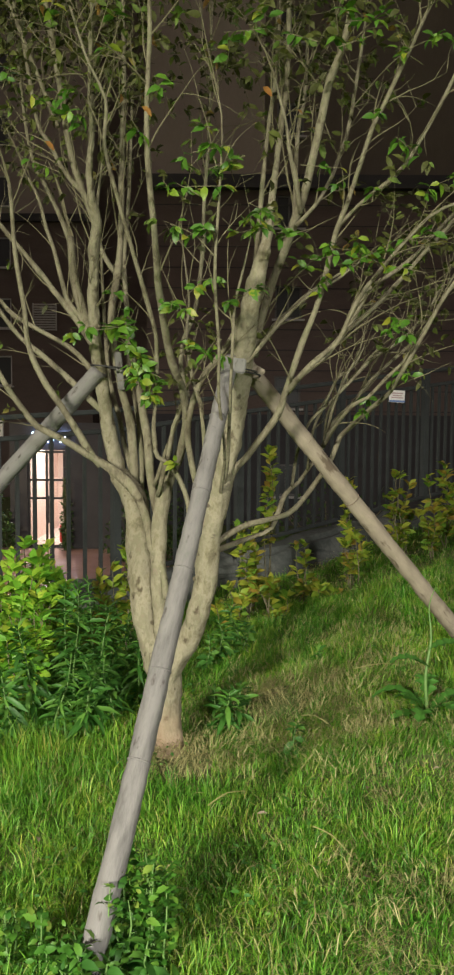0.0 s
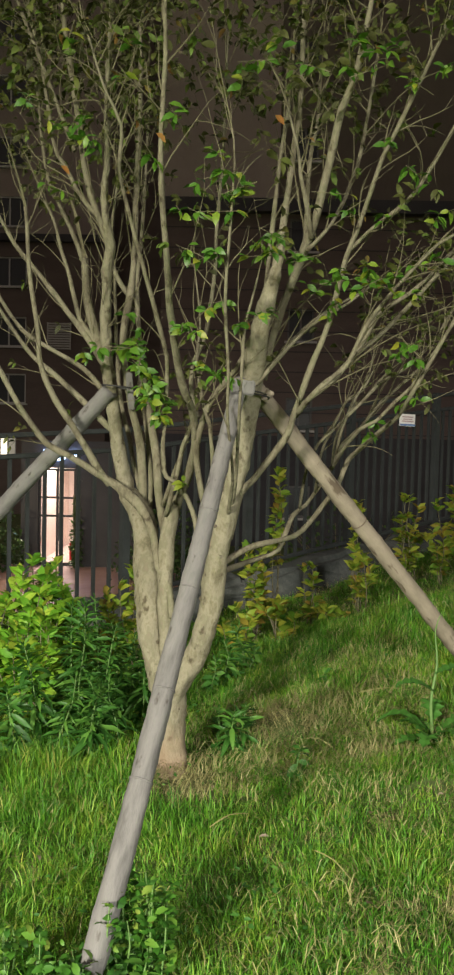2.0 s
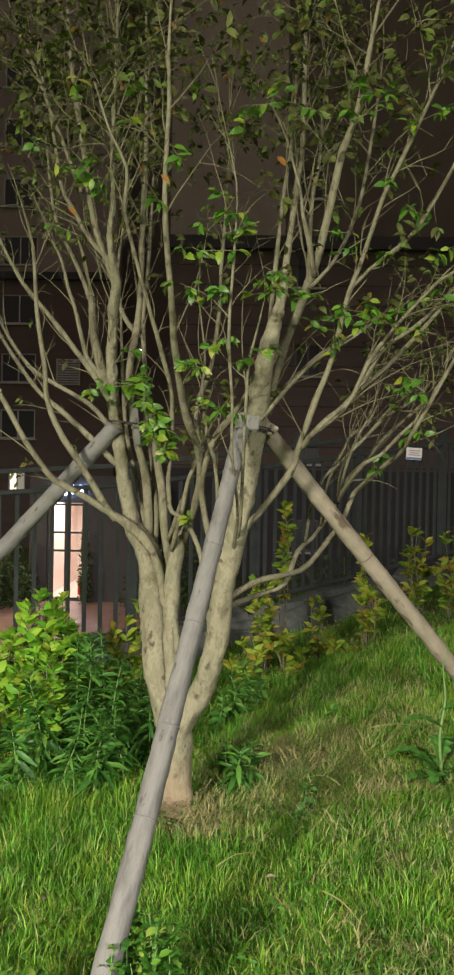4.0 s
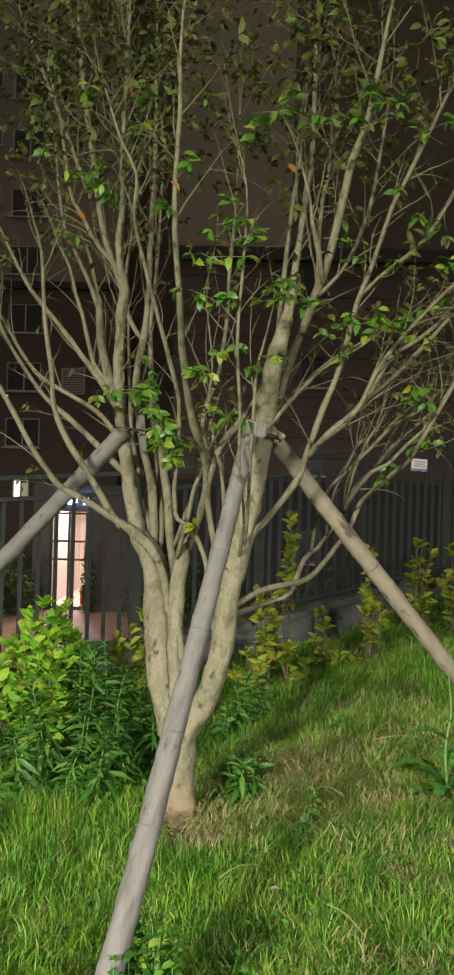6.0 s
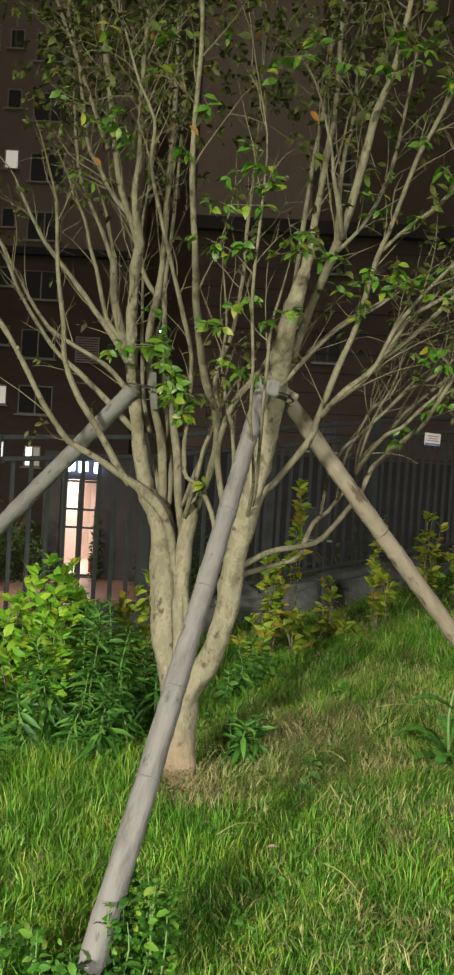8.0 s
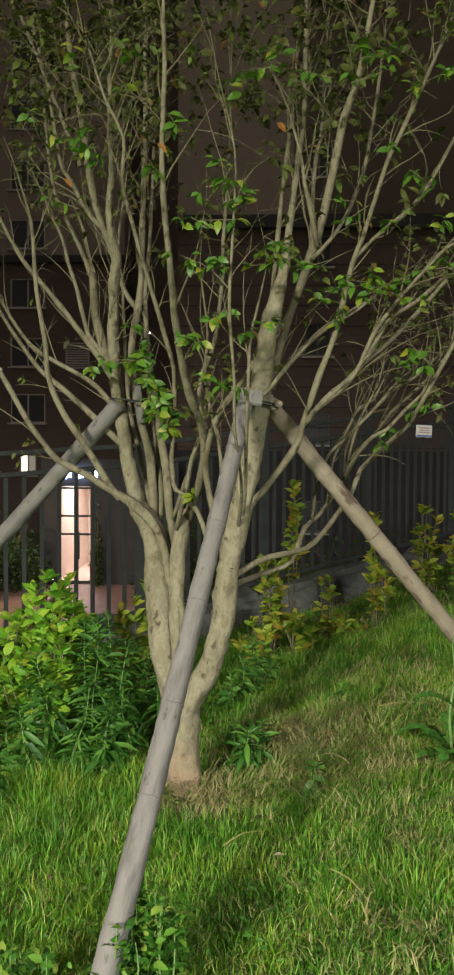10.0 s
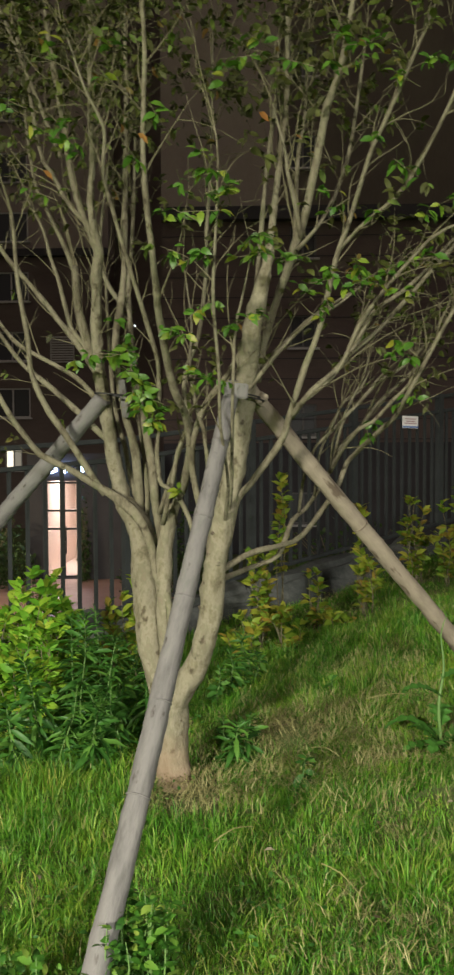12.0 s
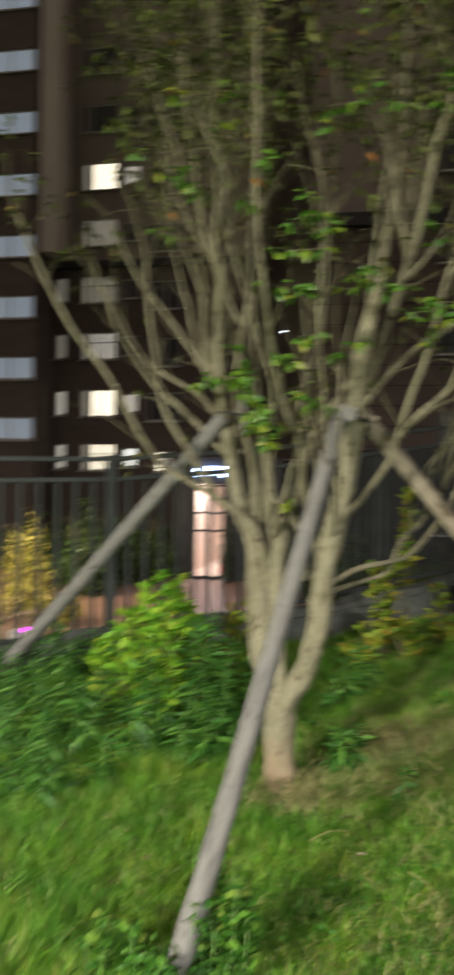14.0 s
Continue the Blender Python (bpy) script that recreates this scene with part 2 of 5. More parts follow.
def big(name, verts, faces, material, parent=None, **tags):
    """A large mesh straight from numpy: verts (n, 3), faces (m, 3), all triangles."""
    me = bpy.data.meshes.new(name)
    me.vertices.add(len(verts))
    me.vertices.foreach_set("co", np.asarray(verts, np.float32).ravel())
    me.loops.add(len(faces) * 3)
    me.loops.foreach_set("vertex_index", np.asarray(faces, np.int32).ravel())
    me.polygons.add(len(faces))
    me.polygons.foreach_set("loop_start", np.arange(len(faces), dtype=np.int32) * 3)
    me.update(calc_edges=True)
    me.materials.append(material)
    ob = new(name, me)
    ob.parent = parent
    return tagged(ob, **tags)


def holder(name, at, label, category, group="", kind=""):
    ob = new(name)
    ob.location = at
    ob.empty_display_size = 0.1
    return tagged(ob, label, category, group, kind)


def box_data(c, s):
    x, y, z = c
    a, b, d = s[0] / 2, s[1] / 2, s[2] / 2
    v = [(x + i * a, y + j * b, z + k * d) for k in (-1, 1) for j in (-1, 1) for i in (-1, 1)]
    f = [(0, 2, 3, 1), (4, 5, 7, 6), (0, 1, 5, 4), (2, 6, 7, 3), (0, 4, 6, 2), (1, 3, 7, 5)]
    return v, f


def block(name, c, s, material, parent=None, label="", kind="", category="", bevel=0.0):
    bm = bmesh.new()
    bmesh.ops.create_cube(bm, size=1)
    bmesh.ops.scale(bm, vec=s, verts=bm.verts)
    if bevel:
        bmesh.ops.bevel(bm, geom=bm.edges[:], offset=bevel, segments=2, affect="EDGES")
    bmesh.ops.translate(bm, vec=c, verts=bm.verts)
    me = bpy.data.meshes.new(name)
    bm.to_mesh(me)
    bm.free()
    me.materials.append(material)
    ob = new(name, me)
    ob.parent = parent
    return tagged(ob, label, category, "", kind)


def spline(pts, step):
    """Catmull-Rom through rows of (x, y, z, r)."""
    p = np.array(pts, float)
    p = np.vstack([2 * p[0] - p[1], p, 2 * p[-1] - p[-2]])
    out = []
    for i in range(1, len(p) - 2):
        n = max(2, int(np.linalg.norm(p[i + 1, :3] - p[i, :3]) / step))
        for u in np.arange(n) / n:
            out.append(0.5 * (2 * p[i] + (p[i + 1] - p[i - 1]) * u + (2 * p[i - 1] - 5 * p[i] + 4 * p[i + 1] - p[i + 2]) * u * u
                              + (3 * p[i] - p[i - 1] - 3 * p[i + 1] + p[i + 2]) * u ** 3))
    out.append(p[-2])
    return np.array(out)


def tube_data(path, sides=10, lumps=0.0, seed=0.0, caps=True, relief=0.004):
    """Skin round a path of (x, y, z, r)."""
    n = len(path)
    tan = np.gradient(path[:, :3], axis=0)
    tan /= np.linalg.norm(tan, axis=1)[:, None] + 1e-9
    verts, faces = [], []
    ref = np.array([0.3, 1.0, 0.1])
    for i in range(n):
        a = np.cross(tan[i], ref)
        a /= np.linalg.norm(a) + 1e-9
        b = np.cross(tan[i], a)
        for k in range(sides):
            w = 2 * math.pi * k / sides
            d = a * math.cos(w) + b * math.sin(w)
            r = path[i, 3]
            if lumps:
                q = path[i, :3] * 9 + d * 0.9
                r *= 1 + lumps * noise.noise(Vector((q[0] + seed, q[1], q[2]))) + lumps * 0.8 * max(0, noise.noise(Vector((q[0] * 2.3, q[1] * 2.3 + seed, q[2] * 2.3))) - 0.15)
                if sides > 20:
                    q = path[i, :3] * 30 + d * 2.2
                    r += relief * max(0.0, noise.noise(Vector((q[0], q[1] + seed, q[2] * 0.8))) - 0.15)
            verts.append(path[i, :3] + d * r)
    for i in range(n - 1):
        for k in range(sides):
            j = (k + 1) % sides
            faces.append((i * sides + k, i * sides + j, (i + 1) * sides + j, (i + 1) * sides + k))
    if caps:
        faces.append(tuple(range(sides - 1, -1, -1)))
        faces.append(tuple((n - 1) * sides + k for k in range(sides)))
    return verts, faces


LEAF_V = np.array([(0, 0, 0), (0, 0.36, 0.03), (0, 0.72, -0.03), (0, 1.0, -0.20), (0.22, 0.30, 0.085), (-0.22, 0.30, 0.075), (0.20, 0.66, 0.02), (-0.21, 0.66, 0.035)])
LEAF_F = np.array([(0, 4, 1), (0, 1, 5), (1, 4, 6), (1, 6, 2), (1, 2, 7), (1, 7, 5), (2, 6, 3), (2, 3, 7)])


def turn_to(direction, spin):
    """Matrix (3x3) whose y axis is the direction, its face turned up and spun a little."""
    y = np.array(direction, float)
    y /= np.linalg.norm(y) + 1e-9
    up = np.array([0.0, 0.0, 1.0]) if abs(y[2]) < 0.95 else np.array([1.0, 0, 0])
    x = np.cross(y, up)
    x /= np.linalg.norm(x)
    z = np.cross(x, y)
    c, s = math.cos(spin), math.sin(spin)
    return np.stack([x * c + z * s, y, -x * s + z * c], axis=1)


def leaves_data(items, width=1.0):
    """items: (place, direction, length, spin). One joined cloud of leaves."""
    n = len(items)
    v = np.empty((n, 8, 3))
    t = LEAF_V * np.array([width, 1, 1])
    for i, (p, d, l, s) in enumerate(items):
        v[i] = (t * l) @ turn_to(d, s).T + p
    f = (LEAF_F[None] + 8 * np.arange(n)[:, None, None]).reshape(-1, 3)
    return v.reshape(-1, 3), f


def leaf_mesh(name, material, width=1.0):
    me = bpy.data.meshes.new(name)
    me.from_pydata([tuple(v) for v in LEAF_V * np.array([width, 1, 1])], [], [tuple(int(i) for i in f) for f in LEAF_F])
    me.materials.append(material)
    me.polygons.foreach_set("use_smooth", [True] * len(me.polygons))
    return me


def leaf_object(mesh, parent, origin, p, d, l, s, name="leaf"):
    ob = new(name, mesh)
    m = Matrix([list(r) for r in turn_to(d, s)]).to_4x4()
    ob.parent = parent
    ob.matrix_basis = Matrix.Translation(Vector(p) - Vector(origin)) @ m @ Matrix.Scale(l, 4)
    return ob


rng = random.Random(7)
nrng = np.random.default_rng(11)


def any_way(up=0.0):
    v = nrng.normal(size=3)
    v /= np.linalg.norm(v)
    v[2] += up
    return v / np.linalg.norm(v)


# ---- ground ----
FENCE_X, FENCE_Y, FENCE_DX, FENCE_DY = -1.30, 5.95, 0.80, 0.60


def beyond(x, y):
    """Metres past the fence line."""
    return (y - FENCE_Y) * FENCE_DX - (x - FENCE_X) * FENCE_DY


def smooth(a, b, v):
    u = min(1.0, max(0.0, (v - a) / (b - a)))
    return u * u * (3 - 2 * u)


def ground_z(x, y):
    xr, yr = max(-6.0, min(5.0, x)), max(-3.0, min(9.0, y))
    z = 0.02 * xr + 0.019 * (yr - 3.6) + 0.20 * math.log1p(math.exp(5 * (xr - 0.35))) / 5 - 0.075
    z += 0.02 * noise.noise(Vector((x * 1.7, y * 1.7, 0))) + 0.03 * noise.noise(Vector((x * 0.6, y * 0.6, 4)))
    # mound beside the tree, with clods on it
    z += 0.11 * math.exp(-((x - 0.95) / 0.55) ** 2 - ((y - 4.2) / 0.42) ** 2) + 0.24 * math.exp(-((x - 1.10) / 0.55) ** 2 - ((y - 5.05) / 0.5) ** 2) + 0.085 * math.exp(-((x - 0.36) / 0.26) ** 2 - ((y - 3.98) / 0.20) ** 2)
    if x > -0.4:
        z += 0.028 * smooth(-0.2, 0.4, x) * noise.noise(Vector((x * 4.5, y * 4.5, 8)))
    w = smooth(0.35, 4.5, beyond(x, y))
    return z * (1 - w) - 2.30 * w


def strips(stops):
    out = []
    for a, b, s in stops:
        out += list(np.arange(a, b, s))
    return out + [stops[-1][1]]


gx = strips(((-400, -20, 40), (-20, -6, 1.0), (-6, -1, 0.12), (-1, 1.6, 0.06), (1.6, 6, 0.12), (6, 20, 1.0), (20, 400, 40)))
gy = strips(((-300, -10, 30), (-10, -1, 0.6), (-1, 2, 0.12), (2, 6, 0.06), (6, 14, 0.12), (14, 30, 1.0), (30, 500, 40)))
gv = [(x, y, ground_z(x, y)) for y in gy for x in gx]
w_ = len(gx)
gf = [(j * w_ + i, j * w_ + i + 1, (j + 1) * w_ + i + 1, (j + 1) * w_ + i) for j in range(len(gy) - 1) for i in range(w_ - 1)]
solid("ground", gv, gf, soil, kind="structure", label="sloping bank of soil under the grass", smooth=True)
PLAZA_Z = -2.28
solid("pavement", [(-14, 13.5, PLAZA_Z), (-1.5, 14.5, PLAZA_Z), (-1.5, 24.2, PLAZA_Z), (-14, 24.2, PLAZA_Z),
                   (-14, 13.5, PLAZA_Z - 0.2), (-1.5, 14.5, PLAZA_Z - 0.2), (-1.5, 24.2, PLAZA_Z - 0.2), (-14, 24.2, PLAZA_Z - 0.2)],
      [(0, 1, 2, 3), (0, 4, 5, 1), (1, 5, 6, 2), (2, 6, 7, 3), (3, 7, 4, 0)], paving, kind="structure", label="reddish paved forecourt before the entrance")

# ---- buildings ----


def facade(name, x0, x1, z0, z1, y, depth, holes, material, label, closed=True):
    """A wall with real openings: front, reveals and back."""
    xs = sorted({x0, x1, *[h[0] for h in holes], *[h[1] for h in holes]})
    zs = sorted({z0, z1, *[h[2] for h in holes], *[h[3] for h in holes]})
    verts, faces = [], []

    def quad(*q):
        k = len(verts)
        verts.extend(q)
        faces.append((k, k + 1, k + 2, k + 3))
    for i in range(len(xs) - 1):
        for j in range(len(zs) - 1):
            cx, cz = (xs[i] + xs[i + 1]) / 2, (zs[j] + zs[j + 1]) / 2
            if any(h[0] < cx < h[1] and h[2] < cz < h[3] for h in holes):
                continue
            quad((xs[i], y, zs[j]), (xs[i + 1], y, zs[j]), (xs[i + 1], y, zs[j + 1]), (xs[i], y, zs[j + 1]))
    for a, b, c, d in holes:
        quad((a, y, c), (a, y, d), (a, y + 0.25, d), (a, y + 0.25, c))
        quad((b, y, c), (b, y + 0.25, c), (b, y + 0.25, d), (b, y, d))
        quad((a, y, c), (a, y + 0.25, c), (b, y + 0.25, c), (b, y, c))
        quad((a, y, d), (b, y, d), (b, y + 0.25, d), (a, y + 0.25, d))
    quad((x0, y, z0), (x0, y, z1), (x0, y + depth, z1), (x0, y + depth, z0))
    quad((x1, y, z0), (x1, y + depth, z0), (x1, y + depth, z1), (x1, y, z1))
    quad((x0, y, z1), (x1, y, z1), (x1, y + depth, z1), (x0, y + depth, z1))
    if closed:
        quad((x0, y + depth, z0), (x0, y + depth, z1), (x1, y + depth, z1), (x1, y + depth, z0))
    return solid(name, verts, faces, material, kind="structure", label=label)


def window(x, z, y, w, h, pane_mat, sashes=2, label="white-framed window, dark inside", bars=False, trim=None):
    """Casement: outer frame, mullion, panes, sill."""
    ob = holder("window", (x, y + 0.12, z), label, "window", kind="structure")
    t = 0.07
    bm_v, bm_f = [], []
    cuts = [((0, 0, h / 2 - t / 2), (w, 0.08, t)), ((0, 0, -h / 2 + t / 2), (w, 0.08, t)), ((-w / 2 + t / 2, 0, 0), (t, 0.08, h - 2 * t)), ((w / 2 - t / 2, 0, 0), (t, 0.08, h - 2 * t))]
    for k in range(1, sashes):
        cuts.append(((-w / 2 + w * k / sashes, 0, 0), (t, 0.07, h - 2 * t)))
    if bars:
        for k in range(1, 5):
            block("window_bar", (-w / 2 + w * k / 5, -0.1, 0), (0.045, 0.03, h), black_metal, ob)
        block("window_bar", (0, -0.1, h * 0.12), (w, 0.03, 0.045), black_metal, ob)
    for c, s in cuts:
        v, f = box_data(c, s)
        k = len(bm_v)
        bm_v += v
        bm_f += [tuple(i + k for i in q) for q in f]
    solid("window_frame", bm_v, bm_f, trim or frame_mat, ob)
    for k in range(sashes):
        block("pane", (-w / 2 + w * (k + 0.5) / sashes, 0.03, 0), (w / sashes - t, 0.02, h - 2 * t), pane_mat[k % len(pane_mat)], ob)
    block("window_sill", (0, -0.16, -h / 2 - 0.04), (w + 0.2, 0.2, 0.07), frame_mat, ob)
    return ob


# facing block: one column of windows, dark cladding below a ledge, pale plaster above
A_Y, A_X0, A_X1 = 30.0, -2.95, 24.0
A_FLOOR, BAY_X = 3.15, 1.15
a_windows = [(2.05, -0.65 + A_FLOOR * k, 0.95, 1.15) for k in range(9)] + [(9.5, -0.65 + A_FLOOR * k, 1.6, 1.4) for k in range(9)]


def holes_in(rows, z0, z1):
    return [(x - w / 2, x + w / 2, z - h / 2, z + h / 2) for x, z, w, h in rows if z0 < z - h / 2 and z + h / 2 < z1]


facade("wall_facing_base", A_X0, A_X1, -2.3, 1.7, A_Y, 10, holes_in(a_windows, -2.3, 1.7), wall_dark, "dark stone ground storey of an apartment block")
facade("wall_facing_low", A_X0, A_X1, 1.7, 9.55, A_Y, 10, holes_in(a_windows, 1.7, 9.55), wall_low, "brown clad lower storeys of an apartment block")
facade("wall_facing_high", A_X0, BAY_X, 9.55, 40, A_Y - 0.15, 10, [], wall_high, "beige plastered upper storeys of an apartment block")
facade("wall_facing_bay", BAY_X, A_X1, 9.55, 40, A_Y + 0.05, 10, holes_in(a_windows, 9.55, 40), bay_mat, "taupe plastered window bay on the upper storeys")
block("ledge_facing", ((A_X0 + A_X1) / 2, A_Y - 0.12, 9.75), (A_X1 - A_X0, 0.5, 0.45), wall_dark, kind="structure", label="dark ledge between lower and upper storeys")
for x, z, w, h in a_windows:
    window(x, z, A_Y, w, h, (dark_glass,), label="grey-framed window with a pale sill, dark inside", trim=grey_frame)
for k in range(5, 16):
    block("joint_facing", ((A_X0 + A_X1) / 2, A_Y - 0.006, -1.78 + 0.72 * k), (A_X1 - A_X0, 0.02, 0.03), wall_dark, kind="structure", label="horizontal joint in the cladding")

# set-back block with lit windows
B_Y, B_X0, B_X1 = 41.0, -26.0, -6.7
lit = []
for k, z in enumerate((1.27, 4.06, 7.0, 9.9, 12.8, 15.66, 18.6, 21.5)):
    lit.append((-14.8, z, 1.35, 1.4, (curtain_warm,) if k in (0, 1, 5) else (curtain_half,) if k == 2 else (curtain_dim,) if k in (3, 4) else (dark_glass,), k in (0, 2, 3)))
    lit.append((-15.74, z, 0.42, 1.4, (curtain_dim,) if k < 6 else (dark_glass,), False))
    lit.append((-13.3, z, 0.75, 1.0, (curtain_white,) if k == 0 else (curtain_half,) if k in (1, 5) else (dark_glass,), False))
    lit.append((-17.1, z, 0.5, 1.3, (curtain_half,) if k in (0, 1) else (curtain_dim,) if k in (2, 3) else (dark_glass,), False))
    lit.append((-11.5, z + (-0.18 if k < 2 else -0.35), 0.85 if k == 0 else 1.75, 1.05 if k == 0 else 1.45, (curtain_warm, curtain_dim) if k == 0 else (dark_glass,), False))
facade("wall_back_low", B_X0, B_X1, -2.3, 11.1, B_Y, 8, holes_in([r[:4] for r in lit], -2.3, 11.1), wall_low, "brown clad lower storeys of a set-back block")
facade("wall_back_high", B_X0, B_X1, 11.1, 42, B_Y + 0.05, 8, holes_in([r[:4] for r in lit], 11.1, 42), wall_high, "beige plastered upper storeys of a set-back block")
block("ledge_back", ((B_X0 + B_X1) / 2, B_Y - 0.1, 11.15), (B_X1 - B_X0, 0.4, 0.35), wall_dark, kind="structure", label="dark ledge between lower and upper storeys")
for x, z, w, h, pm, bars in lit:
    window(x, z, B_Y, w, h, pm, 1 if w < 0.8 else 2, "white-framed window" + (", dark inside" if pm[0] is dark_glass else ", lit from inside"), bars)
facade("wall_recess", B_X1 - 0.5, A_X0 + 0.5, -2.3, 42, 43.0, 1, [], wall_low, "dark recess between two apartment blocks")
# wing nearer on the far side
C_Y = 37.5
c_windows = [(-18.3, 2.6 + 2.92 * k, 2.5, 1.1) for k in range(9)]
facade("wall_wing", -30, -16.95, -2.3, 42, C_Y, 2.0, holes_in(c_windows, -2.3, 42), wall_low, "brown clad wing of the apartment block")
for x, z, w, h in c_windows:
    window(x, z, C_Y, w, h, (curtain_blue,), 2, "wide window with a bluish blind")
block("pilaster", (-16.2, C_Y + 0.5, 26.0), (1.0, 1.2, 30.0), pier_mat, kind="structure", label="projecting pier on the upper storeys, light on it painted as pale colour")
# louvred shutter of an air conditioner niche
lv = holder("louvre_shutter", (-9.0, B_Y - 0.06, 6.47), "grey louvred shutter over an air conditioner niche", "shutter")
for x in (-0.56, 0.56):
    block("side_rail", (x, 0, 0), (0.06, 0.08, 1.3), frame_mat, lv)
for k in range(11):
    block("slat", (0, 0, -0.6 + 0.12 * k), (1.06, 0.05, 0.07), frame_mat, lv)

# entrance pavilion: dark stone round a lit glass door
E_Y = 24.0
facade("wall_entrance", -6.3, -3.0, -2.3, 1.35, E_Y, 0.3, [(-5.80, -4.72, -2.25, 0.56)], wall_dark, "dark stone entrance front with lit doorway", False)
block("wall_entrance_side", (-6.2, E_Y + 3.3, -0.5), (0.2, 6.0, 3.6), wall_dark, kind="structure", label="dark side wall of the entrance")
block("wall_entrance_side_far", (-3.1, E_Y + 3.3, -0.5), (0.2, 6.0, 3.6), wall_dark, kind="structure", label="dark side wall of the entrance")
block("ceiling", (-4.65, E_Y + 3.15, 1.25), (3.3, 5.7, 0.15), plaster, kind="structure", label="cream lobby ceiling")
block("wall_lobby", (-4.65, E_Y + 5.0, -0.55), (2.9, 0.15, 3.4), plaster, kind="structure", label="cream plaster wall of the lobby")
block("wall_lobby_side", (-5.98, E_Y + 2.7, -0.55), (0.1, 4.6, 3.4), plaster, kind="structure", label="cream plaster side wall of the lobby")
block("wall_lobby_side_far", (-3.3, E_Y + 2.7, -0.55), (0.1, 4.6, 3.4), plaster, kind="structure", label="cream plaster side wall of the lobby")
block("floor", (-4.65, E_Y + 2.7, -2.28), (2.9, 5.2, 0.06), plaster, kind="structure", label="pale lobby floor")
door = holder("glass_door", (-5.26, E_Y + 0.1, -0.85), "black-framed glass double door, light behind", "door", kind="structure")
for x in (-0.51, 0.0, 0.51):
    block("stile", (x, 0, 0), (0.06, 0.08, 2.8), black_metal, door)
for z in (-1.37, 0.02, 0.55, 1.36):
    block("rail", (0, 0, z), (0.96, 0.06, 0.06), black_metal, door)
block("door_handle", (0.07, -0.08, -0.3), (0.03, 0.04, 0.8), black_metal, door)
clear = bpy.data.materials.new("clear_glass")
clear.use_nodes = True
clear.node_tree.nodes["Principled BSDF"].inputs["Transmission Weight"].default_value = 1.0
clear.node_tree.nodes["Principled BSDF"].inputs["Roughness"].default_value = 0.02
clear.node_tree.nodes["Principled BSDF"].inputs["IOR"].default_value = 1.03
for x in (-0.255, 0.255):
    g = block("pane", (x, 0.01, 0), (0.45, 0.012, 2.7), clear, door)
    g.visible_shadow = False
# red planter and console in the lobby
red_lacquer = surface("red_lacquer", ((0.3, (0.5, 0.02, 0.02)), (0.7, (0.6, 0.04, 0.03))), rough=0.3, bump=0.0)
block("lobby_planter", (-4.90, E_Y + 0.8, -1.95), (0.24, 0.30, 0.6), red_lacquer, label="red lacquered planter box in the lobby", category="planter", bevel=0.05)
# lit sign over the door: characters that cannot be read, as plain bars
sg = holder("lit_sign", (-5.15, E_Y - 0.08, 0.93), "blue-white lit letter sign over the entrance door", "sign")
for x, w in ((-0.36, 0.24), (0.0, 0.30), (0.42, 0.22)):
    block("letter_bar", (x - w * 0.28, 0, 0), (w * 0.40, 0.05, 0.30), sign_glow, sg)
    block("letter_bar", (x + w * 0.26, 0, 0.02), (w * 0.34, 0.05, 0.26), sign_glow, sg)
block("backing_rail", (0, 0.05, 0), (1.2, 0.03, 0.06), black_metal, sg)
# tiny lamps on the fronts
block("white_indicator_light", (-5.7, 42.97, 7.9), (0.10, 0.06, 0.10), white_glow, label="small white light on the facade", category="light", bevel=0.02)
low_box = holder("light_box", (-6.47, 14.35, PLAZA_Z), "low white box with a magenta light on the forecourt", "light")
block("box_body", (0, 0, 0.19), (0.60, 0.26, 0.38), plate_mat, low_box, bevel=0.03)
block("light_strip", (0.06, -0.10, 0.40), (0.22, 0.06, 0.05), magenta_glow, low_box, "magenta light strip", bevel=0.01)

# ---- fence on a concrete kerb ----


def on_fence(k, rise=0.127):
    return FENCE_X + FENCE_DX * k, FENCE_Y + FENCE_DY * k, rise * max(k, 0.0) + 0.01 * min(k, 0.0)


GAP, PER = 0.1157, 10
ANG = math.atan2(FENCE_DY, FENCE_DX)


def bar_between(name, a, b, w, h, material, parent):
    """A square bar from a to b."""
    a, b = Vector(a), Vector(b)
    d = b - a
    bm = bmesh.new()
    bmesh.ops.create_cube(bm, size=1)
    bmesh.ops.scale(bm, vec=(d.length, w, h), verts=bm.verts)
    bmesh.ops.bevel(bm, geom=bm.edges[:], offset=min(w, h) * 0.15, segments=1, affect="EDGES")
    flat = Vector((d.x, d.y, 0)).normalized()
    x = d.normalized()
    y = Vector((-flat.y, flat.x, 0))
    m = Matrix((x, y, x.cross(y))).transposed().to_4x4()
    bmesh.ops.transform(bm, matrix=Matrix.Translation((a + b) / 2) @ m, verts=bm.verts)
    me = bpy.data.meshes.new(name)
    bm.to_mesh(me)
    bm.free()
    me.materials.append(material)
    ob = new(name, me)
    ob.parent = parent
    return ob


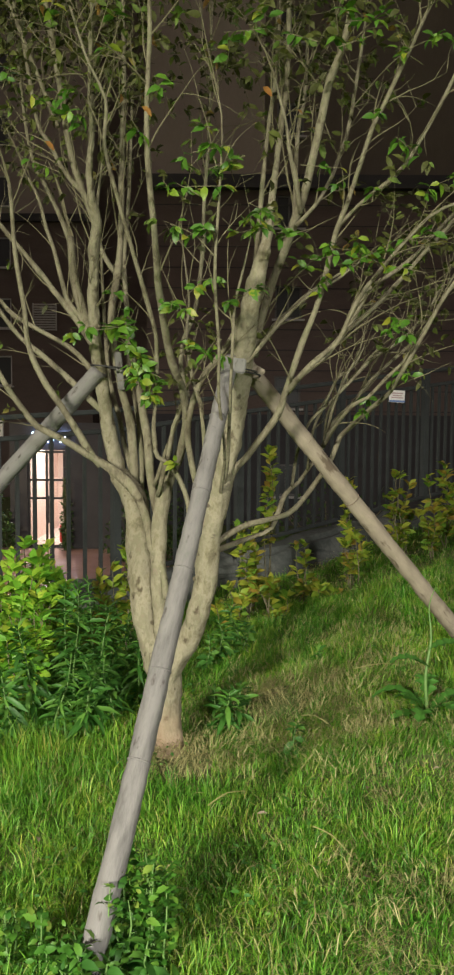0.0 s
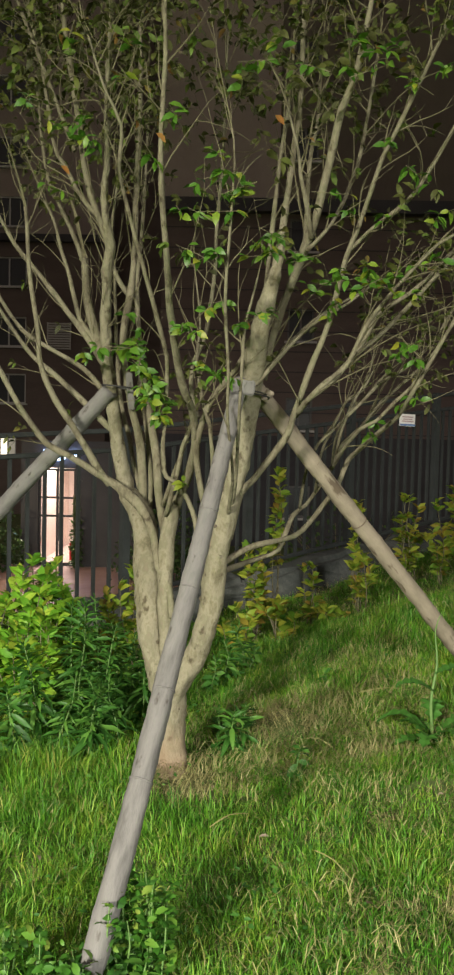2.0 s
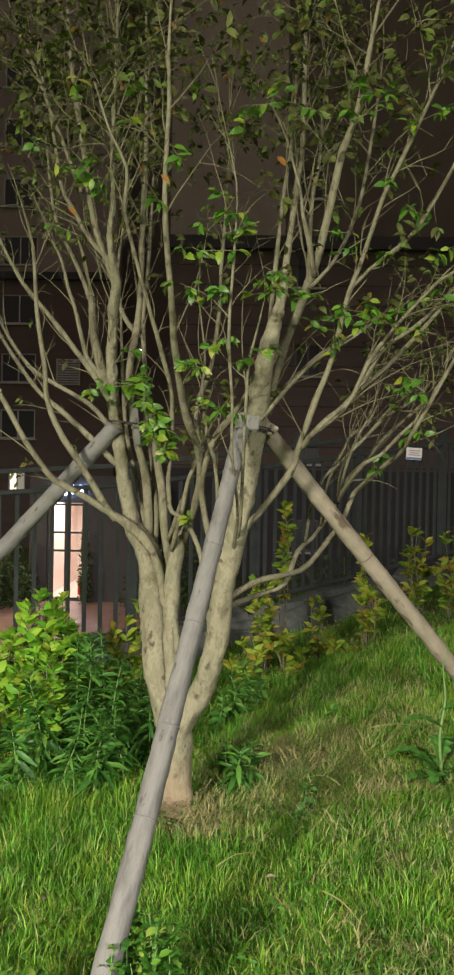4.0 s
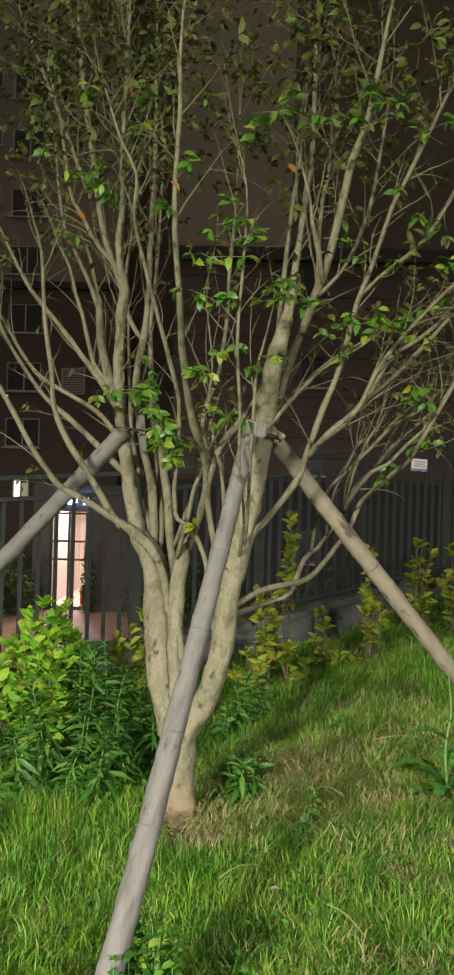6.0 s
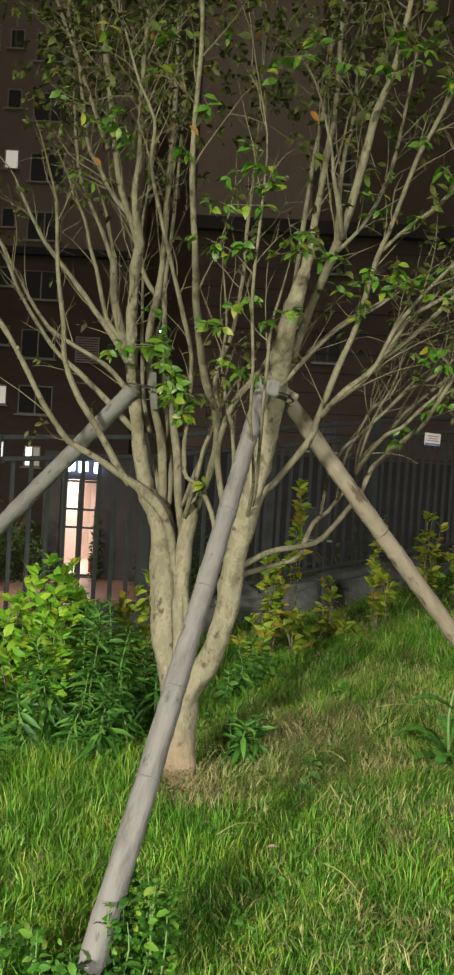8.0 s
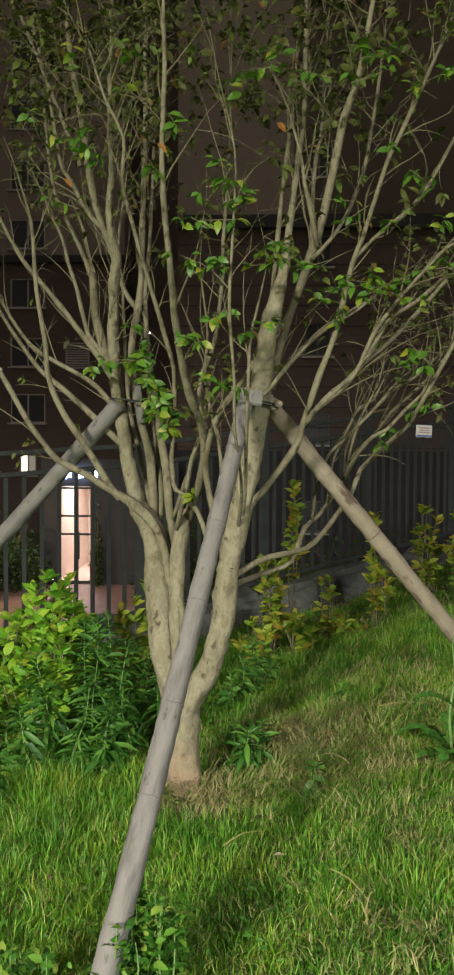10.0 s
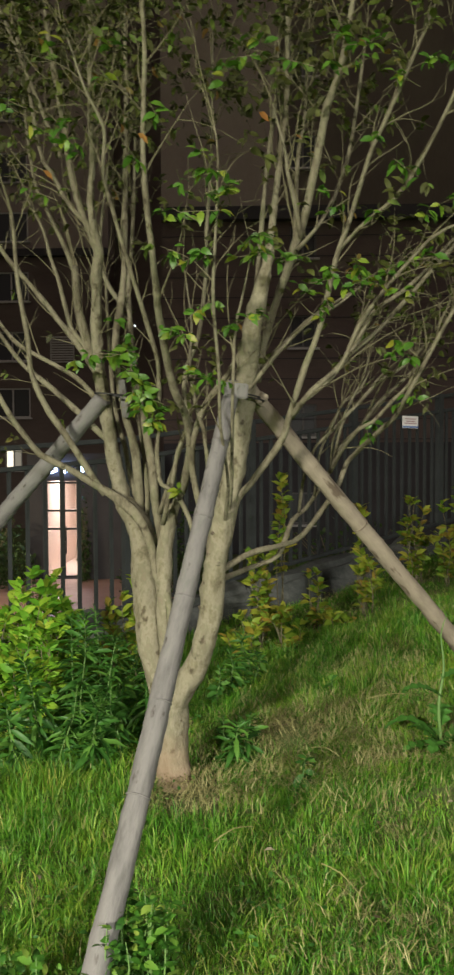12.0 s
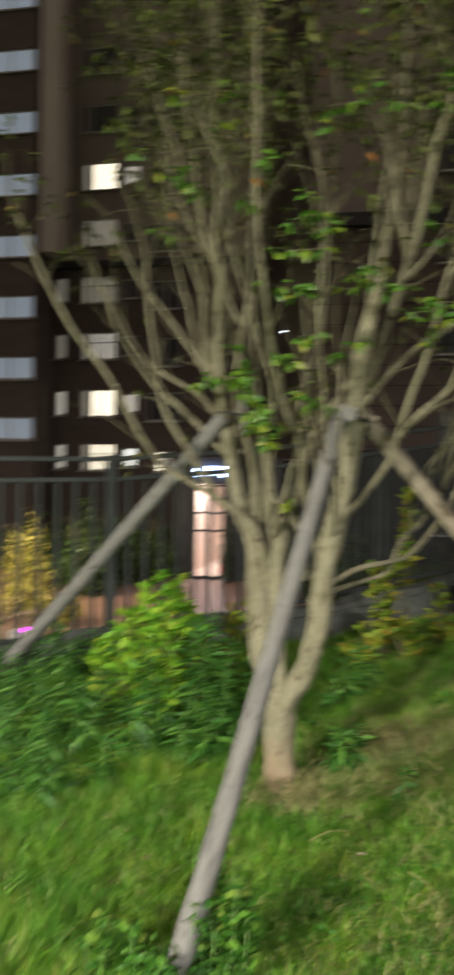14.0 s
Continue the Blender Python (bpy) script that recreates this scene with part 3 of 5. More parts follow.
picket_me = None
for s in range(-7, 9):
    k0 = s * GAP * PER - 0.57
    x, y, z = on_fence(k0)
    panel = holder("fence_panel", (x, y, z), "grey iron fence panel with upright pickets on a kerb", "fence", "fence panels along the bank")
    dx, dy, dz = FENCE_DX * GAP * PER, FENCE_DY * GAP * PER, on_fence(k0 + GAP * PER)[2] - z
    block("post", (0, 0, 0.66), (0.066, 0.066, 1.42), iron, panel, bevel=0.006).rotation_euler = (0, 0, ANG)
    for h, tall in ((1.345, 0.036), (1.20, 0.034), (0.10, 0.034)):
        bar_between("rail", (0, 0, h), (dx, dy, h + dz), 0.04, tall, iron, panel)
    count = 9 if s < 1 else 11
    for i in range(1, count):
        u = i / count
        if picket_me is None:
            pk = block("picket", (0, 0, 0.65), (0.024, 0.022, 1.1), iron, panel)
            picket_me = pk.data
        else:
            pk = new("picket", picket_me)
            pk.parent = panel
        pk.location, pk.rotation_euler = (dx * u, dy * u, dz * u), (0, 0, ANG)
# kerb: rough concrete stones end to end
for s in range(-5, 7):
    k0 = s * 1.62
    x, y, z = on_fence(k0 + 0.81, 0.10)
    bm = bmesh.new()
    bmesh.ops.create_cube(bm, size=1)
    bmesh.ops.scale(bm, vec=(1.63, 0.36, 0.44), verts=bm.verts)
    for v in bm.verts:
        if v.co.z > 0 and v.co.y < 0:
            v.co.y += 0.13
    bmesh.ops.bevel(bm, geom=bm.edges[:], offset=0.04, segments=2, affect="EDGES")
    bmesh.ops.subdivide_edges(bm, edges=bm.edges[:], cuts=5, use_grid_fill=True)
    for v in bm.verts:
        v.co += Vector((0.0, 1, 1)) * 0.085 * noise.noise(v.co * 5 + Vector((s * 3.1, 0, 0)))
    me = bpy.data.meshes.new("kerb_stone")
    bm.to_mesh(me)
    bm.free()
    me.materials.append(concrete)
    kb = tagged(new("kerb_stone", me), "rough grey concrete kerb stone under the fence", "kerb", "kerb stones along the fence")
    kb.location = (x + 0.09, y - 0.12, z - 0.10 + rng.uniform(-0.012, 0.012))
    kb.rotation_euler = (rng.uniform(-0.03, 0.03), -math.atan(0.10 if s >= 0 else 0.01), ANG + rng.uniform(-0.02, 0.02))
# plate wired to the fence
px_, py_, pz_ = 1.60, 8.06, 1.60
plate = holder("notice_plate", (px_, py_, pz_), "small white notice plate wired to the fence", "sign")
plate.rotation_euler = (0, 0.03, ANG - 0.25)
block("plate", (0, 0, 0), (0.175, 0.008, 0.115), plate_mat, plate, bevel=0.003)
for z, w in ((0.03, 0.12), (0.008, 0.10), (-0.012, 0.13)):
    block("text_bar", (0, -0.0065, z), (w, 0.003, 0.010), bar_mat, plate)
block("blue_band", (0, -0.0065, -0.045), (0.17, 0.003, 0.018), blue_paint, plate)
block("hanger", (0, 0.03, 0.05), (0.02, 0.06, 0.03), iron, plate)
# marker beside the kerb
block("concrete_marker", (0.62, 6.95, 0.20), (0.11, 0.10, 0.30), concrete, label="pale concrete marker block beside the kerb", category="marker", bevel=0.012)

# ---- tree ----
TREE = (-0.25, 3.57, 0.0)
tree = holder("tree", TREE, "multi-stemmed young tree with pale bark and sparse leaves", "tree")
limb_paths, limb_parts = [], []


def limb(name, *rows):
    """One stem or limb as a tapered knobbly tube."""
    big_one = rows[0][3] > 0.03
    path = spline(rows, 0.016 if big_one else 0.04)
    v, f = tube_data(path, 28 if big_one else 9, 0.22 if big_one else 0.30, len(limb_paths) * 3.7, relief=0.012)
    ob = solid(name, [Vector(q) - Vector(TREE) for q in v], f, bark if big_one else dimmed_limb_bark, tree, smooth=True)
    limb_paths.append(path)
    limb_parts.append(ob)
    return ob


limb("trunk", (-0.24, 3.57, -0.11, 0.0880), (-0.24, 3.56, -0.05, 0.0692), (-0.25, 3.55, 0.27, 0.0663), (-0.25, 3.54, 0.37, 0.0608))
limb("stem", (-0.25, 3.56, 0.20, 0.0461), (-0.30, 3.58, 0.35, 0.0491), (-0.33, 3.60, 0.48, 0.0548), (-0.35, 3.63, 0.61, 0.0581), (-0.36, 3.66, 0.74, 0.0585), (-0.37, 3.70, 0.87, 0.0564), (-0.41, 3.76, 1.00, 0.0516), (-0.47, 3.80, 1.10, 0.0405))
limb("stem", (-0.26, 3.55, 0.24, 0.0487), (-0.15, 3.50, 0.43, 0.0466), (-0.11, 3.47, 0.55, 0.0449), (-0.08, 3.45, 0.67, 0.0447), (-0.05, 3.41, 0.93, 0.0429), (0.03, 3.36, 1.30, 0.0410), (0.06, 3.28, 1.54, 0.0400), (0.09, 3.12, 1.74, 0.0333), (0.12, 3.08, 1.88, 0.0235), (0.14, 3.10, 1.96, 0.0177), (0.16, 3.14, 2.06, 0.0108))
limb("stem", (-0.22, 3.54, 0.34, 0.0351), (-0.26, 3.55, 0.49, 0.0338), (-0.28, 3.58, 0.81, 0.0314), (-0.26, 3.61, 1.03, 0.0316), (-0.24, 3.62, 1.10, 0.0207))
limb("limb", (-0.43, 3.78, 1.01, 0.0370), (-0.49, 3.80, 1.15, 0.0326), (-0.54, 3.70, 1.54, 0.0272), (-0.55, 3.65, 1.66, 0.0246), (-0.55, 3.60, 1.79, 0.0220), (-0.53, 3.50, 2.02, 0.0204), (-0.51, 3.45, 2.10, 0.0211), (-0.52, 3.39, 2.18, 0.0145), (-0.52, 3.34, 2.28, 0.0123), (-0.50, 3.28, 2.42, 0.0110), (-0.49, 3.19, 2.52, 0.0088), (-0.45, 3.00, 2.77, 0.0055), (-0.43, 2.90, 2.97, 0.0027))
limb("limb", (-0.24, 3.52, 0.60, 0.0162), (-0.26, 3.55, 0.72, 0.0152), (-0.31, 3.58, 0.81, 0.0165), (-0.33, 3.62, 0.91, 0.0177), (-0.37, 3.65, 1.01, 0.0201), (-0.43, 3.68, 1.08, 0.0225), (-0.51, 3.70, 1.14, 0.0193), (-0.59, 3.67, 1.19, 0.0157), (-0.70, 3.63, 1.26, 0.0145), (-0.79, 3.60, 1.31, 0.0132), (-0.85, 3.55, 1.40, 0.0120), (-0.91, 3.50, 1.51, 0.0118), (-1.02, 3.48, 1.71, 0.0106), (-1.18, 3.45, 1.92, 0.0106), (-1.31, 3.42, 2.16, 0.0094), (-1.42, 3.40, 2.41, 0.0062))
limb("limb", (-0.54, 3.70, 1.14, 0.0147), (-0.58, 3.68, 1.20, 0.0146), (-0.69, 3.63, 1.39, 0.0145), (-0.75, 3.61, 1.48, 0.0133), (-0.80, 3.59, 1.59, 0.0121), (-0.82, 3.57, 1.67, 0.0109), (-0.82, 3.54, 1.78, 0.0098), (-0.84, 3.48, 1.99, 0.0085), (-0.84, 3.43, 2.17, 0.0084), (-0.84, 3.40, 2.24, 0.0073))
limb("limb", (-0.53, 3.74, 1.37, 0.0137), (-0.66, 3.77, 1.49, 0.0139), (-0.76, 3.79, 1.58, 0.0128), (-0.86, 3.80, 1.66, 0.0116), (-0.92, 3.82, 1.71, 0.0105), (-1.01, 3.86, 1.82, 0.0095), (-1.13, 3.91, 1.99, 0.0084), (-1.25, 3.95, 2.24, 0.0060))
limb("limb", (-0.54, 3.71, 1.51, 0.0125), (-0.59, 3.74, 1.56, 0.0126), (-0.68, 3.78, 1.65, 0.0116), (-0.88, 3.85, 1.76, 0.0094), (-0.97, 3.88, 1.82, 0.0095), (-1.08, 3.94, 1.95, 0.0084), (-1.21, 4.00, 2.15, 0.0061))
limb("limb", (-0.56, 3.66, 1.65, 0.0146), (-0.60, 3.71, 1.70, 0.0148), (-0.68, 3.77, 1.81, 0.0139), (-0.76, 3.83, 1.90, 0.0129), (-0.84, 3.88, 2.00, 0.0119), (-0.99, 3.96, 2.17, 0.0097), (-1.07, 4.00, 2.27, 0.0086), (-1.18, 4.00, 2.48, 0.0061))
limb("limb", (-0.56, 3.66, 1.66, 0.0224), (-0.66, 3.82, 1.91, 0.0211), (-0.69, 3.90, 2.03, 0.0203), (-0.71, 3.97, 2.16, 0.0182))
limb("limb", (-0.72, 3.97, 2.15, 0.0097), (-0.77, 3.99, 2.28, 0.0098), (-0.89, 4.03, 2.52, 0.0086), (-0.93, 4.05, 2.69, 0.0074), (-0.96, 4.07, 2.92, 0.0075), (-1.02, 4.10, 3.48, 0.0038))
limb("limb", (-0.60, 3.70, 1.72, 0.0113), (-0.63, 3.74, 1.78, 0.0115), (-0.69, 3.79, 1.85, 0.0104), (-0.73, 3.83, 1.96, 0.0106), (-0.77, 3.88, 2.09, 0.0095), (-0.81, 3.92, 2.19, 0.0084), (-0.85, 3.94, 2.33, 0.0072), (-0.91, 3.95, 2.44, 0.0048))
limb("limb", (-0.51, 3.46, 2.09, 0.0138), (-0.62, 3.55, 2.37, 0.0130), (-0.69, 3.65, 2.70, 0.0123), (-0.77, 3.75, 3.09, 0.0103), (-0.81, 3.80, 3.42, 0.0058))
limb("limb", (-0.57, 3.50, 2.23, 0.0107), (-0.66, 3.58, 2.34, 0.0099), (-0.74, 3.67, 2.48, 0.0101), (-0.81, 3.75, 2.61, 0.0092), (-0.89, 3.82, 3.00, 0.0070), (-0.95, 3.85, 3.19, 0.0059))
limb("limb", (-0.71, 3.70, 2.56, 0.0102), (-0.91, 3.82, 3.04, 0.0094), (-0.96, 3.86, 3.15, 0.0095), (-1.05, 3.90, 3.37, 0.0060))
limb("limb", (-0.40, 3.80, 1.06, 0.0186), (-0.42, 3.78, 1.33, 0.0185), (-0.45, 3.74, 1.46, 0.0172), (-0.50, 3.78, 1.70, 0.0150), (-0.50, 3.80, 1.84, 0.0151), (-0.48, 3.82, 1.98, 0.0152), (-0.47, 3.85, 2.12, 0.0141), (-0.47, 3.88, 2.28, 0.0131), (-0.47, 3.90, 2.48, 0.0131), (-0.46, 3.90, 2.83, 0.0107), (-0.47, 3.90, 3.48, 0.0048))
limb("limb", (-0.29, 3.65, 0.92, 0.0156), (-0.33, 3.70, 1.15, 0.0181), (-0.34, 3.72, 1.27, 0.0182), (-0.39, 3.81, 1.49, 0.0140), (-0.42, 3.85, 1.63, 0.0118), (-0.45, 3.92, 1.83, 0.0108), (-0.47, 3.98, 2.06, 0.0098), (-0.46, 4.05, 2.33, 0.0087), (-0.45, 4.07, 2.62, 0.0075), (-0.44, 4.10, 2.93, 0.0050))
limb("limb", (-0.48, 3.85, 1.97, 0.0106), (-0.52, 3.83, 2.02, 0.0106), (-0.55, 3.82, 2.08, 0.0093), (-0.57, 3.80, 2.16, 0.0081), (-0.55, 3.77, 2.34, 0.0058), (-0.52, 3.75, 2.54, 0.0034))
limb("limb", (-0.27, 3.65, 0.99, 0.0212), (-0.19, 3.56, 1.20, 0.0185), (-0.16, 3.49, 1.30, 0.0171), (-0.16, 3.42, 1.40, 0.0157), (-0.17, 3.35, 1.47, 0.0143), (-0.19, 3.27, 1.52, 0.0140), (-0.21, 3.20, 1.60, 0.0137), (-0.23, 3.02, 1.78, 0.0120), (-0.23, 2.93, 1.87, 0.0108), (-0.23, 2.84, 1.94, 0.0104), (-0.24, 2.70, 2.19, 0.0083), (-0.22, 2.60, 2.47, 0.0064), (-0.22, 2.55, 2.56, 0.0055), (-0.21, 2.50, 2.70, 0.0031))
limb("limb", (-0.30, 3.65, 1.06, 0.0112), (-0.21, 3.50, 1.30, 0.0096), (-0.18, 3.46, 1.39, 0.0085), (-0.16, 3.41, 1.44, 0.0052))
limb("limb", (-0.06, 3.43, 0.88, 0.0137), (-0.10, 3.50, 1.00, 0.0129), (-0.13, 3.47, 1.14, 0.0128), (-0.15, 3.45, 1.27, 0.0127), (-0.14, 3.42, 1.37, 0.0126), (-0.11, 3.40, 1.46, 0.0125), (-0.08, 3.39, 1.52, 0.0125), (-0.00, 3.36, 1.62, 0.0103), (0.04, 3.35, 1.69, 0.0082))
limb("limb", (-0.15, 3.43, 1.43, 0.0105), (-0.18, 3.49, 1.55, 0.0096), (-0.17, 3.54, 1.67, 0.0098), (-0.13, 3.60, 1.79, 0.0088), (-0.10, 3.67, 2.06, 0.0090), (-0.10, 3.70, 2.22, 0.0079), (-0.09, 3.73, 2.38, 0.0080), (-0.08, 3.75, 2.59, 0.0069), (-0.07, 3.80, 3.12, 0.0035))
limb("limb", (-0.02, 3.39, 1.03, 0.0083), (-0.00, 3.15, 1.21, 0.0058), (-0.02, 2.96, 1.41, 0.0054), (-0.02, 2.85, 1.57, 0.0052), (-0.03, 2.78, 1.72, 0.0051), (-0.03, 2.70, 1.83, 0.0050), (-0.01, 2.59, 2.15, 0.0032), (-0.02, 2.56, 2.24, 0.0024))
limb("limb", (-0.01, 3.39, 1.06, 0.0083), (0.01, 3.25, 1.19, 0.0070), (0.02, 3.02, 1.46, 0.0055), (0.03, 2.95, 1.70, 0.0054), (0.05, 2.92, 1.80, 0.0045), (0.07, 2.88, 1.88, 0.0026))
limb("limb", (-0.14, 3.50, 0.85, 0.0129), (-0.15, 3.48, 1.00, 0.0107), (-0.18, 3.47, 1.09, 0.0106), (-0.22, 3.45, 1.16, 0.0095), (-0.27, 3.44, 1.19, 0.0095), (-0.28, 3.42, 1.25, 0.0094), (-0.28, 3.38, 1.33, 0.0083), (-0.27, 3.35, 1.42, 0.0082), (-0.26, 3.28, 1.61, 0.0090), (-0.27, 3.23, 1.70, 0.0089), (-0.33, 3.10, 1.93, 0.0076), (-0.40, 3.00, 2.20, 0.0064), (-0.41, 2.98, 2.27, 0.0064), (-0.40, 2.95, 2.39, 0.0054), (-0.45, 2.91, 2.49, 0.0045), (-0.50, 2.88, 2.64, 0.0035))
limb("limb", (0.11, 3.08, 1.83, 0.0170), (0.16, 3.18, 2.11, 0.0126), (0.20, 3.27, 2.44, 0.0120), (0.22, 3.30, 2.59, 0.0111), (0.23, 3.37, 2.93, 0.0093), (0.23, 3.40, 3.20, 0.0052))
limb("limb", (0.10, 3.10, 1.78, 0.0114), (0.11, 3.15, 1.95, 0.0096), (0.15, 3.30, 2.40, 0.0081), (0.17, 3.35, 2.54, 0.0082), (0.19, 3.40, 2.72, 0.0073), (0.20, 3.45, 2.95, 0.0053))
limb("limb", (0.11, 3.32, 1.58, 0.0142), (0.14, 3.25, 1.74, 0.0139), (0.22, 3.15, 1.98, 0.0154), (0.25, 3.10, 2.07, 0.0152), (0.28, 3.07, 2.16, 0.0141), (0.32, 3.00, 2.36, 0.0138), (0.34, 2.96, 2.46, 0.0127), (0.37, 2.92, 2.53, 0.0107), (0.39, 2.88, 2.62, 0.0106), (0.40, 2.84, 2.68, 0.0096), (0.43, 2.80, 2.87, 0.0051))
limb("limb", (-0.01, 3.40, 0.95, 0.0135), (0.03, 3.38, 1.13, 0.0124), (0.08, 3.35, 1.19, 0.0123), (0.20, 3.30, 1.36, 0.0141), (0.22, 3.26, 1.43, 0.0130), (0.28, 3.17, 1.62, 0.0116), (0.32, 3.14, 1.73, 0.0106), (0.35, 3.12, 1.84, 0.0105), (0.38, 3.06, 1.99, 0.0094), (0.41, 3.03, 2.07, 0.0084), (0.43, 3.01, 2.13, 0.0074), (0.45, 2.98, 2.20, 0.0073), (0.48, 2.93, 2.30, 0.0072), (0.51, 2.89, 2.36, 0.0071), (0.61, 2.75, 2.58, 0.0051), (0.67, 2.75, 2.74, 0.0034))
limb("limb", (0.39, 3.06, 2.01, 0.0084), (0.45, 3.03, 2.07, 0.0074), (0.52, 2.99, 2.12, 0.0073), (0.57, 2.96, 2.16, 0.0073), (0.61, 2.93, 2.21, 0.0063), (0.66, 2.90, 2.30, 0.0062), (0.70, 2.86, 2.38, 0.0061), (0.73, 2.83, 2.45, 0.0052), (0.76, 2.80, 2.54, 0.0034))
limb("limb", (0.23, 3.27, 1.44, 0.0120), (0.30, 3.10, 1.53, 0.0095), (0.38, 3.16, 1.60, 0.0097), (0.45, 3.22, 1.68, 0.0099), (0.52, 3.28, 1.80, 0.0090), (0.57, 3.32, 1.86, 0.0081), (0.66, 3.36, 1.92, 0.0082), (0.74, 3.38, 1.99, 0.0083), (0.81, 3.41, 2.07, 0.0073), (0.88, 3.43, 2.14, 0.0073), (1.01, 3.45, 2.28, 0.0053))
limb("limb", (0.25, 3.20, 1.48, 0.0088), (0.35, 3.18, 1.56, 0.0087), (0.41, 3.15, 1.63, 0.0077), (0.49, 3.10, 1.80, 0.0076), (0.69, 3.02, 2.03, 0.0055), (0.78, 2.98, 2.07, 0.0055), (0.86, 2.95, 2.14, 0.0036))
limb("limb", (0.45, 3.20, 1.67, 0.0088), (0.59, 3.24, 1.80, 0.0079), (0.77, 3.32, 2.00, 0.0071), (0.87, 3.36, 2.11, 0.0072), (0.93, 3.36, 2.23, 0.0051))
limb("limb", (-0.05, 3.42, 0.84, 0.0136), (0.06, 3.50, 0.90, 0.0128), (0.15, 3.57, 0.92, 0.0120), (0.23, 3.65, 0.93, 0.0112), (0.30, 3.69, 0.96, 0.0113), (0.42, 3.78, 1.10, 0.0116), (0.47, 3.77, 1.19, 0.0116), (0.50, 3.77, 1.27, 0.0104), (0.54, 3.63, 1.33, 0.0100), (0.60, 3.50, 1.40, 0.0096), (0.64, 3.38, 1.45, 0.0083), (0.66, 3.26, 1.52, 0.0080), (0.74, 3.18, 1.69, 0.0068), (0.77, 3.14, 1.76, 0.0058), (0.82, 3.10, 1.85, 0.0047), (0.89, 3.10, 1.97, 0.0038))
limb("limb", (-0.04, 3.45, 0.81, 0.0116), (0.06, 3.60, 0.83, 0.0110), (0.13, 3.63, 0.85, 0.0100), (0.20, 3.67, 0.88, 0.0101), (0.26, 3.73, 1.02, 0.0103), (0.32, 3.77, 1.07, 0.0092), (0.38, 3.80, 1.15, 0.0093), (0.43, 3.77, 1.24, 0.0092), (0.47, 3.73, 1.34, 0.0091), (0.54, 3.70, 1.41, 0.0079), (0.62, 3.67, 1.52, 0.0079), (0.81, 3.60, 1.71, 0.0066), (0.94, 3.60, 1.95, 0.0044))
limb("limb", (0.09, 3.27, 1.57, 0.0110), (0.15, 3.29, 1.66, 0.0101), (0.30, 3.33, 1.81, 0.0082), (0.37, 3.35, 1.86, 0.0062), (0.47, 3.35, 1.92, 0.0041))
limb("limb", (0.44, 3.80, 1.24, 0.0070), (0.46, 3.78, 1.36, 0.0069), (0.48, 3.76, 1.44, 0.0069), (0.50, 3.74, 1.48, 0.0069), (0.56, 3.72, 1.55, 0.0057), (0.65, 3.70, 1.65, 0.0045))
limb("limb", (0.245, 3.10, 2.02, 0.0072), (0.31, 3.11, 2.09, 0.0068), (0.38, 3.25, 2.22, 0.0070), (0.43, 3.40, 2.35, 0.0073), (0.47, 3.43, 2.48, 0.0074), (0.52, 3.50, 2.77, 0.0064), (0.54, 3.50, 2.93, 0.0043))
limb("limb", (0.24, 3.15, 1.99, 0.0077), (0.26, 3.27, 2.38, 0.0080), (0.29, 3.34, 2.56, 0.0072), (0.30, 3.40, 2.72, 0.0062), (0.31, 3.40, 2.88, 0.0042))

limb("limb", (-0.41, 3.80, 1.08, 0.0125), (-0.46, 3.86, 1.24, 0.0112), (-0.48, 3.90, 1.33, 0.0113), (-0.52, 3.95, 1.46, 0.0100), (-0.55, 4.00, 1.60, 0.0101), (-0.57, 4.05, 1.78, 0.0088), (-0.58, 4.05, 1.96, 0.0073), (-0.58, 4.00, 2.15, 0.0058))
limb("limb", (-0.37, 3.78, 1.02, 0.0110), (-0.37, 3.80, 1.15, 0.0110), (-0.38, 3.82, 1.24, 0.0111), (-0.40, 3.88, 1.37, 0.0112), (-0.42, 3.92, 1.46, 0.0099), (-0.45, 3.98, 1.57, 0.0101), (-0.46, 4.00, 1.75, 0.0087), (-0.47, 4.02, 1.95, 0.0087), (-0.50, 4.02, 2.18, 0.0058))
limb("limb", (-0.28, 3.58, 1.02, 0.0102), (-0.25, 3.52, 1.13, 0.0102), (-0.23, 3.50, 1.21, 0.0101), (-0.21, 3.48, 1.31, 0.0088), (-0.19, 3.46, 1.36, 0.0075))
limb("limb", (-0.09, 3.42, 1.10, 0.0073), (-0.08, 3.37, 1.24, 0.0085), (-0.09, 3.36, 1.34, 0.0073), (-0.10, 3.37, 1.41, 0.0085), (-0.12, 3.40, 1.46, 0.0086), (-0.14, 3.45, 1.54, 0.0075), (-0.16, 3.50, 1.67, 0.0063), (-0.15, 3.50, 1.82, 0.0050), (-0.17, 3.50, 1.99, 0.0038))
limb("limb", (0.29, 3.75, 1.05, 0.0070), (0.31, 3.68, 1.22, 0.0066), (0.35, 3.55, 1.34, 0.0063), (0.41, 3.52, 1.40, 0.0063), (0.50, 3.55, 1.49, 0.0064), (0.61, 3.60, 1.60, 0.0078), (0.72, 3.62, 1.67, 0.0065), (0.83, 3.65, 1.78, 0.0066), (0.86, 3.65, 1.83, 0.0066), (0.91, 3.65, 1.93, 0.0040))
